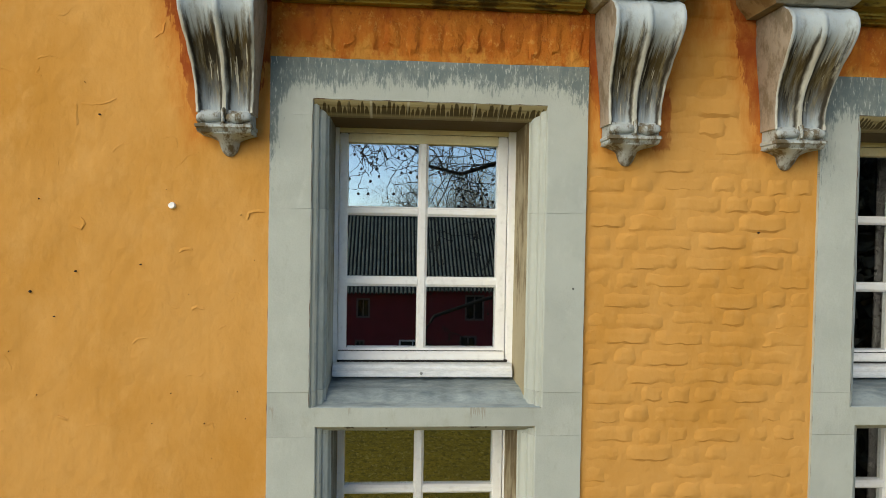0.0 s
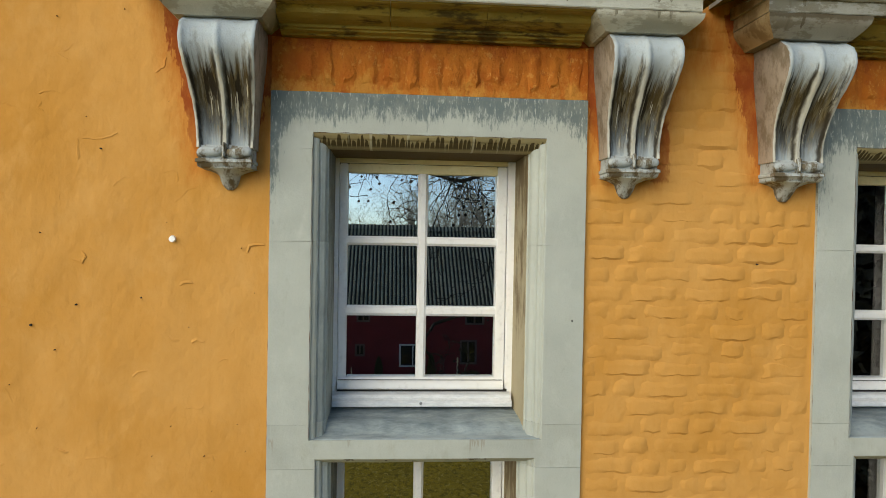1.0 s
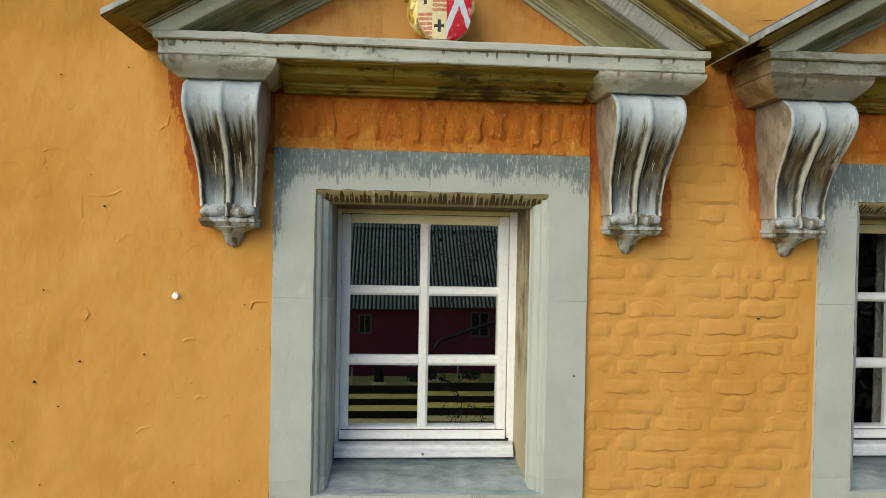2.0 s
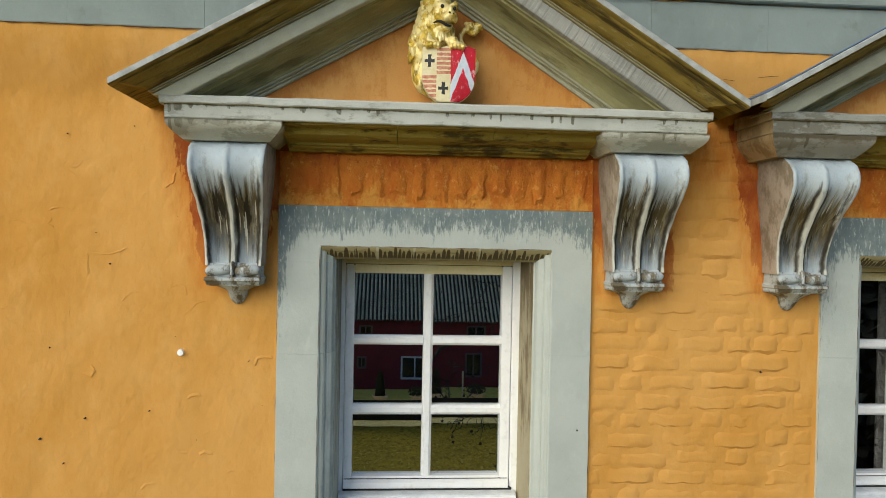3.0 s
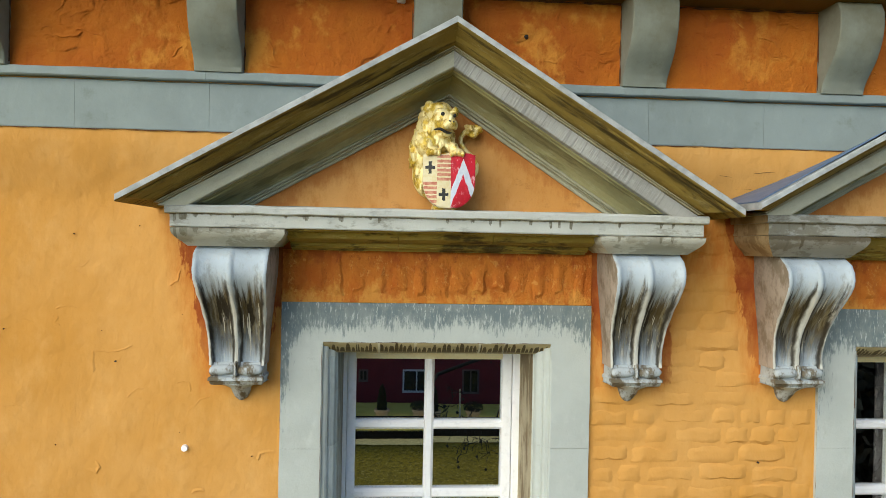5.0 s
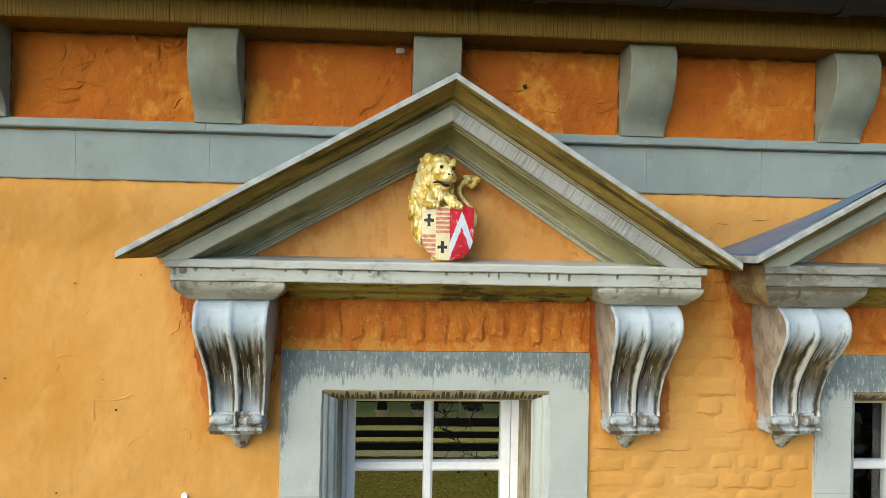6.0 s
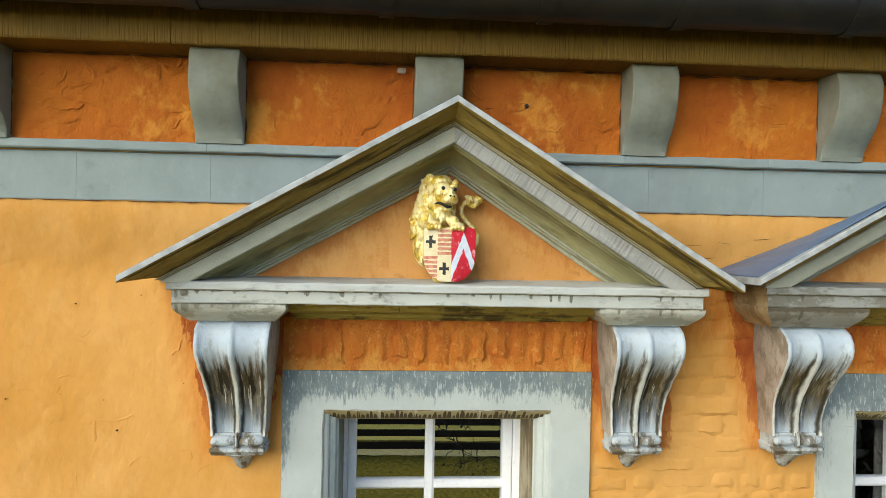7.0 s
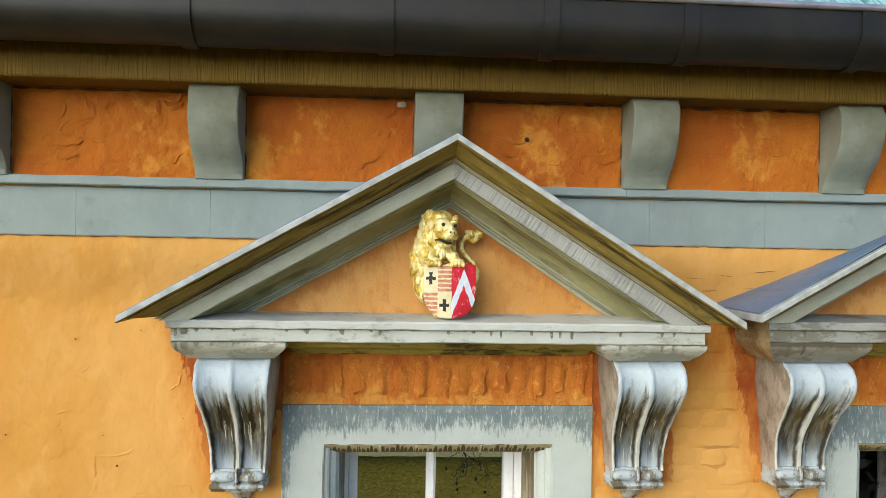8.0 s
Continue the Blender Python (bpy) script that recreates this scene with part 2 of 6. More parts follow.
def corona_stone(name, base, soiled, drip, z_top, z_low, much, drips=True):
    """A cornice face: broad ragged soiled stretches, and single short drips that hang from its upper edge."""
    m = Mat(name, 0.75, 0, 0.3)
    c = m.mix(m.ramp(m.noise(5), 0.35, 0.7), base, tuple(v * 0.86 for v in base))
    patch = m.math("ADD", m.noise(1.0, (3.2, 2, 9), 6, 0.7, (1.7, 0, 2)), m.math("MULTIPLY", m.math("SUBTRACT", m.noise(40, (1, 1, 0.6), 4), 0.5), 0.12))
    c = m.mix(m.ramp(patch, 0.60 - much, 0.66 - much, 0, 0.85), c, soiled)
    c = m.mix(m.ramp(m.noise(26, (0.5, 1, 1), 6, 0.72), 0.54, 0.7, 0, 0.45), c, tuple(v * 0.62 for v in soiled))
    level = m.math("DIVIDE", m.math("SUBTRACT", m.axis(2), z_low), z_top - z_low)
    if drips:
        at = m.math("ADD", m.math("MULTIPLY", m.axis(0), 34.0), m.math("MULTIPLY", m.noise(1.0, (6, 1, 1), 2), 5.0))
        a = m.math("ABSOLUTE", m.math("MULTIPLY", m.math("SUBTRACT", m.math("FRACT", at), 0.5), 2.0))
        each = m.t.nodes.new("ShaderNodeTexWhiteNoise")
        each.noise_dimensions = "1D"
        m.link(m.math("FLOOR", at), each.inputs["W"])
        v = each.outputs["Value"]
        foot = m.math("SUBTRACT", 1.15, m.math("MULTIPLY", m.math("FRACT", m.math("MULTIPLY", v, 7.0)), 0.95))
        foot = m.math("ADD", foot, m.math("ADD", m.math("MULTIPLY", m.math("MULTIPLY", a, a), 0.35), m.math("MULTIPLY", m.math("SUBTRACT", m.noise(110, (1, 1, 0.6), 3), 0.5), 0.6)))
        body = m.math("MULTIPLY", m.ramp(m.math("SUBTRACT", level, foot), -0.04, 0.08), m.ramp(m.math("ADD", a, m.math("MULTIPLY", m.math("SUBTRACT", m.noise(60, (1, 1, 0.3), 2), 0.5), 0.5)), 0.62, 0.45))
        c = m.mix(m.math("MULTIPLY", m.math("MULTIPLY", body, m.ramp(v, 0.55, 0.58)), m.ramp(m.noise(70, (1, 1, 1), 3), 0.3, 0.6, 0.5, 0.9)), c, drip)
    line = m.ramp(m.math("ADD", level, m.math("MULTIPLY", m.math("SUBTRACT", m.noise(1.0, (22, 1, 9), 5, 0.7), 0.5), 0.5)), 0.90, 1.02, 0, 0.85)
    c = m.mix(line, c, drip)
    m.colour(c)
    h = m.math("ADD", m.math("MULTIPLY", m.noise(90, (1, 1, 1), 6, 0.7), 0.6), m.noise(20, (0.6, 1, 1), 5))
    return m.bump(h, 0.7, 0.006).m


def arch_stone(name, base, dark, pale, z_top, z_low, pitch):
    """A hollow moulding under a drip edge: a row of dark round-headed stains with pale runs between them."""
    m = Mat(name, 0.75, 0, 0.3)
    c = m.mix(m.ramp(m.noise(6), 0.35, 0.7), base, tuple(v * 0.8 for v in base))
    x, z = m.axis(0), m.axis(2)
    level = m.math("DIVIDE", m.math("SUBTRACT", z, z_low), z_top - z_low)
    at = m.math("ADD", m.math("MULTIPLY", x, pitch), m.math("MULTIPLY", m.noise(1.0, (9, 1, 1), 2), 2.6))
    a = m.math("MULTIPLY", m.math("SUBTRACT", m.math("FRACT", at), 0.5), 2.0)
    each = m.t.nodes.new("ShaderNodeTexWhiteNoise")
    each.noise_dimensions = "1D"
    m.link(m.math("FLOOR", at), each.inputs["W"])
    crown = m.math("ADD", 0.55, m.math("MULTIPLY", each.outputs["Value"], 0.5))
    crown = m.math("SUBTRACT", crown, m.math("MULTIPLY", m.math("POWER", m.math("ABSOLUTE", a), 3.5), 0.8))
    crown = m.math("ADD", crown, m.math("MULTIPLY", m.math("SUBTRACT", m.noise(70, (1, 1, 1), 3), 0.5), 0.5))
    f = m.math("MULTIPLY", m.ramp(m.math("SUBTRACT", crown, level), -0.02, 0.10), m.ramp(level, 0.02, 0.22, 0.25, 1.0))
    c = m.mix(m.math("MULTIPLY", f, 0.93), c, dark)
    c = m.mix(m.ramp(m.noise(1.0, (26, 1, 2), 3, 0.5, (4, 0, 0)), 0.62, 0.66, 0, 0.8), c, pale)
    m.colour(c)
    return m.bump(m.noise(60, (1, 1, 1), 6, 0.7), 0.6, 0.005).m


def tympanum_paint(name):
    """Ochre on the gable's field; the older red coat is left, ragged, under the sloping mouldings."""
    m = Mat(name, 0.9, 0, 0.2)
    x, z = m.axis(0), m.axis(2)
    c = m.mix(m.ramp(m.noise(3.2, (1, 1, 0.8), 5), 0.35, 0.68), (0.64, 0.325, 0.105), (0.56, 0.26, 0.070))
    c = m.mix(m.ramp(m.noise(17, (1, 1, 0.4), 6, 0.7), 0.5, 0.7, 0, 0.45), c, (0.44, 0.15, 0.022))
    under = m.math("SUBTRACT", 0.435, m.math("ADD", z, m.math("MULTIPLY", m.math("ABSOLUTE", m.math("SUBTRACT", x, 0.02)), 0.59)))
    rag = m.math("ADD", m.math("MULTIPLY", m.math("SUBTRACT", m.noise(4.5, (1, 1, 1), 5, 0.6), 0.5), 0.34), m.math("MULTIPLY", m.math("SUBTRACT", m.noise(38, (1, 1, 0.35), 5, 0.7), 0.5), 0.16))
    c = m.mix(m.ramp(m.math("ADD", under, rag), 0.105, 0.01, 0, 0.8), c, (0.42, 0.145, 0.034))
    c = m.mix(m.ramp(m.noise(9, (1, 1, 1.6), 7, 0.75, (3, 3, 3)), 0.56, 0.68, 0, 0.6), c, (0.38, 0.16, 0.045))
    m.colour(c)
    h = m.math("ADD", m.math("MULTIPLY", m.noise(55, (1, 1, 1), 6, 0.7), 0.5), m.noise(14, (1, 1, 0.7), 5))
    return m.bump(h, 0.9, 0.010).m


def surround_stone(name):
    """Grey-painted window stone; rain has washed it to slate along the lintel's top and down its outer edges, in scratched streaks."""
    m = Mat(name, 0.75, 0, 0.3)
    m.co = m.t.nodes.new("ShaderNodeNewGeometry").outputs["Position"]
    base = GREY
    c = m.mix(m.ramp(m.noise(3.3), 0.35, 0.7), base, tuple(v * 0.88 for v in base))
    c = m.mix(m.ramp(m.noise(14, (1, 1, 0.5), 6, 0.7), 0.5, 0.78, 0, 0.6), c, tuple(v * 1.15 for v in base))
    c = m.mix(m.ramp(m.noise(11, (1, 1, 0.5), 7, 0.75, (5, 2, 1)), 0.58, 0.74, 0, 0.28), c, (0.25, 0.24, 0.17))
    x, z = m.axis(0), m.axis(2)
    off = m.math("ABSOLUTE", m.math("SUBTRACT", x, 0.0))
    far = m.math("ABSOLUTE", m.math("SUBTRACT", x, C2))
    off = m.math("MINIMUM", off, far)
    level = m.math("DIVIDE", m.math("SUBTRACT", z, 6.876), 0.164)
    deep = m.ramp(x, 1.5, 1.6, 0.12, 0.58)
    rim = m.math("MULTIPLY", m.ramp(off, 0.545, 0.65), m.ramp(x, 0.3, -0.3, 0.35, 0.95))
    below = m.math("MULTIPLY", m.math("MINIMUM", level, 0.0), 0.20)
    level = m.math("ADD", m.math("MAXIMUM", m.math("MINIMUM", level, 1.0), -0.25), m.math("ADD", m.math("ADD", rim, deep), below))
    scratch = m.math("MULTIPLY", m.math("SUBTRACT", m.noise(1.0, (70, 1, 15), 5, 0.78), 0.5), 1.9)
    broad = m.math("MULTIPLY", m.math("SUBTRACT", m.noise(3.2, (1, 1, 0.3), 3), 0.5), 0.9)
    f = m.ramp(m.math("ADD", level, m.math("ADD", scratch, broad)), 0.38, 0.72, 0, 0.95)
    wash = m.mix(m.ramp(m.noise(20, (1, 1, 0.6), 5, 0.7), 0.4, 0.65), (0.135, 0.175, 0.18), (0.20, 0.235, 0.225))
    c = m.mix(f, c, wash)
    c = m.mix(m.math("MULTIPLY", f, m.ramp(m.noise(1.0, (95, 1, 20), 4, 0.75, (6, 0, 2)), 0.56, 0.61, 0, 0.85)), c, (0.46, 0.49, 0.45))
    c = m.mix(m.ramp(m.noise(160, (1, 1, 1), 3), 0.6, 0.75, 0, 0.2), c, tuple(v * 0.5 for v in base))
    m.colour(c)
    h = m.math("ADD", m.math("MULTIPLY", m.noise(70, (1, 1, 1), 6, 0.7), 0.5), m.noise(16, (1, 1, 0.7), 5))
    return m.bump(h, 0.55, 0.005).m


def sheltered_paint(name):
    """The coat under the cornice: red-brown where it is dry, washed to orange and pale yellow lower down."""
    m = Mat(name, 0.9, 0, 0.2)
    m.co = m.t.nodes.new("ShaderNodeNewGeometry").outputs["Position"]
    z = m.axis(2)
    c = m.mix(m.ramp(m.noise(6, (1, 1, 0.8), 6, 0.7), 0.38, 0.64), (0.60, 0.195, 0.030), (0.50, 0.13, 0.020))
    up = m.math("ADD", m.math("DIVIDE", m.math("SUBTRACT", z, 7.04), 0.22), m.math("MULTIPLY", m.math("SUBTRACT", m.noise(9, (1, 1, 0.6), 7, 0.72), 0.5), 2.6))
    c = m.mix(m.ramp(up, 0.75, 1.15, 0, 0.75), c, (0.36, 0.078, 0.018))
    c = m.mix(m.ramp(up, 0.28, -0.12, 0, 0.8), c, (0.69, 0.315, 0.065))
    c = m.mix(m.ramp(m.noise(34, (1, 1, 0.7), 6, 0.75, (2, 7, 1)), 0.56, 0.64, 0, 0.6), c, (0.72, 0.34, 0.085))
    c = m.mix(m.ramp(m.noise(48, (1, 1, 0.5), 5, 0.7, (9, 1, 1)), 0.60, 0.68, 0, 0.55), c, (0.30, 0.07, 0.018))
    m.colour(c)
    h = m.math("ADD", m.math("MULTIPLY", m.noise(60, (1, 1, 0.8), 6, 0.7), 0.6), m.noise(22, (1, 1, 0.6), 6, 0.7))
    return m.bump(h, 1.0, 0.014).m


def simple(name, a, b, rough, scale=8.0, bump=0.2, metal=0.0, spec=0.4, stretch=(1, 1, 1), vary=0.0):
    m = Mat(name, rough, metal, spec)
    c = m.mix(m.ramp(m.noise(scale, stretch, 6, 0.65), 0.35, 0.68), a, b)
    c = m.mix(m.ramp(m.noise(scale * 7, stretch, 4), 0.5, 0.8, 0, 0.35), c, tuple(v * 0.65 for v in b))
    if vary:
        c = m.mix(m.math("MULTIPLY", m.random(), vary), c, tuple(v * 0.5 for v in b))
    m.colour(c)
    return m.bump(m.noise(scale * 9, stretch, 4), bump, 0.003).m


def drip_stone(name, base, dark, z_top, z_low, pitch, gate, wash, rising=False):
    """Stone on which water has left hanging dark drips. z_top, z_low: where they start and end; pitch: drips per metre; gate: share of the length that has them."""
    m = Mat(name, 0.75, 0, 0.3)
    c = m.mix(m.ramp(m.noise(4), 0.35, 0.7), base, tuple(v * 0.84 for v in base))
    c = m.mix(m.ramp(m.noise(19, (1, 1, 0.6), 6, 0.72), 0.5, 0.72, 0, wash), c, (base[0] * 0.62, base[1] * 0.55, base[2] * 0.42))
    z = m.axis(2)
    level = m.math("DIVIDE", m.math("SUBTRACT", z, z_low), z_top - z_low)
    drip = m.noise(1.0, (pitch, 1, 0.5), 2, 0.5)
    fine = m.noise(1.0, (pitch * 3, 1, 9), 3, 0.7)
    s = m.math("ADD", m.math("SUBTRACT", drip, 0.5), m.math("MULTIPLY", m.math("SUBTRACT", fine, 0.5), 0.25))
    f = m.ramp(m.math("ADD", s, m.math("MULTIPLY", m.math("SUBTRACT", level, 0.5), 0.30)), 0.02, 0.06)
    cap = m.math("ADD", level, m.math("MULTIPLY", m.math("SUBTRACT", fine, 0.5), 0.9))
    f = m.math("MULTIPLY", f, m.ramp(cap, 1.12, 0.94))
    if rising:
        edge = m.math("ADD", 0.70, m.math("MULTIPLY", m.math("SUBTRACT", drip, 0.5), 1.5))
        f = m.math("MULTIPLY", m.ramp(m.math("SUBTRACT", edge, level), -0.03, 0.05), m.ramp(cap, 0.16, 0.34))
        f = m.math("MULTIPLY", f, m.ramp(m.noise(1.0, (pitch * 1.7, 1, 1.5), 2, 0.5, (9, 0, 0)), 0.60, 0.55))
    if gate < 1:
        f = m.math("MULTIPLY", f, m.ramp(m.noise(7.5, (1, 1, 0.1), 2), 0.62 - gate * 0.3, 0.66 - gate * 0.3))
    c = m.mix(m.math("MULTIPLY", f, 0.93), c, dark)
    pale = m.ramp(m.noise(1.0, (pitch * 1.4, 1, 1), 2, 0.5, (5, 0, 0)), 0.60, 0.64, 0, 0.6)
    c = m.mix(m.math("MULTIPLY", pale, wash if rising else 0.12), c, tuple(min(0.8, v * 1.3) for v in base))
    m.colour(c)
    h = m.math("ADD", m.math("MULTIPLY", m.noise(90, (1, 1, 1), 6, 0.7), 0.6), m.noise(20, (1, 1, 0.6), 5))
    return m.bump(h, 0.5, 0.005).m


OCHRE, OCHRE_DARK = (0.632, 0.320, 0.087), (0.550, 0.254, 0.049)
GREY, GREY_BLUE = (0.455, 0.485, 0.440), (0.25, 0.292, 0.270)
M_WALL = wall_paint("ochre_wall_paint")
M_RED = ochre("sheltered_red_ochre", (0.48, 0.142, 0.016), (0.38, 0.086, 0.011), (0.58, 0.225, 0.034), 0.14)
M_STRIP = sheltered_paint("sheltered_strip_ochre")
M_TYMP = tympanum_paint("tympanum_ochre")
C2 = 2.305            # axis of the second window
M_STONE = surround_stone("grey_painted_stone")
M_DRIP = arch_stone("stained_moulding_stone", (0.40, 0.33, 0.17), (0.060, 0.040, 0.012), (0.55, 0.51, 0.36), 0.056, 0.004, 50)
M_HEAD = drip_stone("lower_head_stone", (0.40, 0.40, 0.31), (0.10, 0.085, 0.045), 0.045, 0.01, 45, 0.25, 0.6)
M_TRANSOM = drip_stone("transom_stone", GREY, (0.33, 0.32, 0.27), 0.08, 0.0, 75, 0.05, 0.3)
# blue-grey stains, with the shaded left side's teal cast put into the base
M_JAMB_SHADE = stone("shade_tinted_jamb_stone", (0.46, 0.51, 0.49), (0.25, 0.285, 0.275), 60.0, -60.0, (6, 6, 2.0), 1.0, 0.7, 0.5, None, 0.75, (0.35, 0.85))
# stained brown, with the lintel's shade put into the dark base as well
M_SOFFIT = stone("brown_shaded_soffit_stone", (0.16, 0.10, 0.03), (0.08, 0.05, 0.015), 0.0, 0.06, (20, 1, 3), 0.6, 0.6, 0.5)
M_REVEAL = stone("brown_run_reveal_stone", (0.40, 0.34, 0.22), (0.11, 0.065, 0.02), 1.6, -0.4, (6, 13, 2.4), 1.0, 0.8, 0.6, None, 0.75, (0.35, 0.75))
# left reveals only: grey darkened because that side lies in shade
M_REVEAL_GREY = stone("shaded_reveal_stone", (0.36, 0.39, 0.355), (0.13, 0.13, 0.105), 1.6, -0.4, (8, 30, 2), 1.0, 0.9, 0.6, None, 0.75, (0.3, 0.8))
M_SILL = stone("wet_sill_stone", (0.36, 0.42, 0.43), (0.11, 0.15, 0.17), 0.12, -0.03, (5, 16, 16), 1.2, 0.9, 0.5, None, 0.5, (0.0, 1.15))
M_CONSOLE = console_stone("streaked_console_stone")
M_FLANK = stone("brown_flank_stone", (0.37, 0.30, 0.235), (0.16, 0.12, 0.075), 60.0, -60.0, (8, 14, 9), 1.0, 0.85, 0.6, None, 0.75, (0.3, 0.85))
M_CONSOLE_ROLL = stone("console_foot_stone", (0.43, 0.47, 0.47), (0.13, 0.10, 0.055), 60.0, -60.0, (20, 12, 9), 1.0, 0.95, 0.6, None, 0.75, (0.38, 0.66))
M_CORNICE = corona_stone("cornice_stone", (0.50, 0.51, 0.45), (0.30, 0.30, 0.25), (0.115, 0.10, 0.062), 0.049, 0.0, 0.06)
M_CAP = corona_stone("stained_cap_stone", (0.46, 0.45, 0.37), (0.27, 0.26, 0.20), (0.15, 0.135, 0.09), 0.069, 0.0, 0.12)
# brown-stained copies for the neighbour, bases also lowered for the shade on it
M_CAP_BROWN = corona_stone("brown_shaded_cap_stone", (0.25, 0.235, 0.19), (0.15, 0.13, 0.09), (0.09, 0.07, 0.04), 0.069, 0.0, 0.12)
M_FILLET_BROWN = corona_stone("brown_shaded_fillet_stone", (0.34, 0.34, 0.30), (0.19, 0.18, 0.14), (0.13, 0.11, 0.07), 0.2, 0.0, 0.10, False)
M_CORNICE_BROWN = corona_stone("brown_shaded_cornice_stone", (0.32, 0.32, 0.28), (0.18, 0.165, 0.12), (0.10, 0.085, 0.05), 0.049, 0.0, 0.14)
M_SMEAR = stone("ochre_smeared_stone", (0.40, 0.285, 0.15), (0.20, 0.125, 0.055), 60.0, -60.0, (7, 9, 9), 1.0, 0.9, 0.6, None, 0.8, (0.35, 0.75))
# olive stain, its darks deepened for the shade under the corona
M_BED = slope_stone("olive_shaded_bed_stone", (0.31, 0.225, 0.045), (0.048, 0.032, 0.008), (0.44, 0.36, 0.13), 0.9, (6.0, 12, 17), 0.50)
M_FILLET = corona_stone("fillet_stone", (0.50, 0.51, 0.46), (0.34, 0.34, 0.29), (0.20, 0.18, 0.13), 0.2, 0.0, 0.05, False)
# olive-brown stain, also darkened as shade beneath the roof slab
M_OLIVE = slope_stone("olive_shaded_stone", (0.265, 0.185, 0.042), (0.052, 0.035, 0.008), (0.37, 0.30, 0.13), 0.9, (2.2, 22, 22), 0.50)
M_RIDGE = slope_stone("thin_raking_fillet_stone", (0.37, 0.33, 0.21), (0.10, 0.075, 0.025), (0.46, 0.43, 0.31), 0.7, (2, 50, 50), 0.5)
M_HOLLOW = slope_stone("green_stained_hollow_stone", (0.33, 0.305, 0.150), (0.105, 0.088, 0.036), (0.40, 0.385, 0.24), 0.7, (2.4, 15, 15), 0.51)
M_INNER = slope_stone("pale_inner_fillet_stone", (0.38, 0.37, 0.26), (0.12, 0.105, 0.05), (0.46, 0.45, 0.35), 0.7, (2, 50, 50), 0.52)
M_RAKE = slope_stone("rake_stone", (0.43, 0.425, 0.325), (0.25, 0.235, 0.14), (0.47, 0.47, 0.38), 0.45, (1.2, 16, 16), 0.54)
M_RAKE_TOOLED = slope_stone("tooled_rake_stone", (0.36, 0.36, 0.33), (0.19, 0.175, 0.125), (0.44, 0.44, 0.41), 0.5, (3, 14, 14), 0.55, (135, 1, 5))
M_BAND = stone("string_course_stone", GREY_BLUE, (0.19, 0.215, 0.21), 1.2, 0.0, (9, 1, 24), 0.6, 0.6, 0.35)
M_MOD = stone("modillion_stone", (0.235, 0.25, 0.195), (0.12, 0.10, 0.05), 0.45, 0.0, (7, 5, 5), 0.6, 0.8, 0.4, None, 0.75, (0.05, 1.1))
M_BOARD = stone("eaves_board_stone", (0.165, 0.088, 0.008), (0.070, 0.036, 0.004), 0.2, 0.0, (30, 1, 5), 0.7, 0.6, 0.5, (120, 1, 5))
M_LEAD = simple("lead_sheet", (0.115, 0.185, 0.30), (0.07, 0.12, 0.21), 0.45, 3.0, 0.15, 0.0, 0.6)
M_LEAD_EDGE = simple("lead_edge", (0.42, 0.43, 0.41), (0.27, 0.28, 0.26), 0.65, 14.0, 0.25)
M_CHIP = simple("mortar_chip", (0.60, 0.50, 0.42), (0.42, 0.34, 0.27), 0.85, 30.0, 0.4)
M_WHITE = simple("white_gloss_paint", (0.93, 0.93, 0.92), (0.88, 0.88, 0.86), 0.35, 5.0, 0.08, 0, 0.5)
# white paint with the warm light bounced under the lintel mixed in
M_BOUNCE_WHITE = simple("bounce_tinted_white_paint", (0.86, 0.76, 0.48), (0.8, 0.68, 0.38), 0.42, 9.0, 0.1)
M_CRACK = simple("dirt_in_cracks", (0.13, 0.05, 0.016), (0.08, 0.03, 0.012), 0.95, 30.0)
M_WHITE_DIRTY = simple("weathered_white_paint", (0.80, 0.82, 0.83), (0.62, 0.65, 0.67), 0.45, 12.0, 0.15, 0, 0.4, (1, 1, 4))
M_NEAR_BLACK = simple("near_black_shadow_and_iron", (0.03, 0.028, 0.025), (0.02, 0.018, 0.016), 0.9)
M_ZINC = simple("dark_zinc", (0.018, 0.015, 0.011), (0.010, 0.009, 0.008), 0.5, 5.0, 0.15, 0.0, 0.3)
M_RIM = simple("bright_zinc_bead", (0.42, 0.40, 0.46), (0.30, 0.29, 0.34), 0.35, 10.0, 0.1, 0.6)
M_COPPER = simple("patinated_copper", (0.34, 0.58, 0.57), (0.08, 0.19, 0.23), 0.5, 5.0, 0.15, 0, 0.4, (9, 1, 0.6))
M_STEEL = simple("steel_screw", (0.45, 0.46, 0.46), (0.3, 0.3, 0.3), 0.35, 60.0, 0.05, 0.9)
M_GOLD = Mat("highlight_mottled_gold_paint", 0.42, 0.2, 0.5)
# pale and brown mottling paints highlights and dark creases into the gold
gold = M_GOLD.mix(M_GOLD.ramp(M_GOLD.noise(46, (1, 1, 0.5), 5, 0.65), 0.46, 0.60), (0.70, 0.47, 0.060), (0.36, 0.22, 0.022))
gold = M_GOLD.mix(M_GOLD.ramp(M_GOLD.noise(34, (1, 1, 0.7), 5, 0.65, (3, 1, 2)), 0.43, 0.55, 0, 0.9), gold, (0.92, 0.77, 0.37))
M_GOLD.colour(gold)
M_GOLD.bump(M_GOLD.noise(75, (1, 1, 0.35), 3), 0.9, 0.008)
M_GOLD = M_GOLD.m
M_CREAM = simple("cream_paint", (0.72, 0.64, 0.41), (0.66, 0.54, 0.28), 0.5, 40.0, 0.3)
M_ARMS_RED = Mat("flaking_red_paint", 0.5, 0, 0.4)
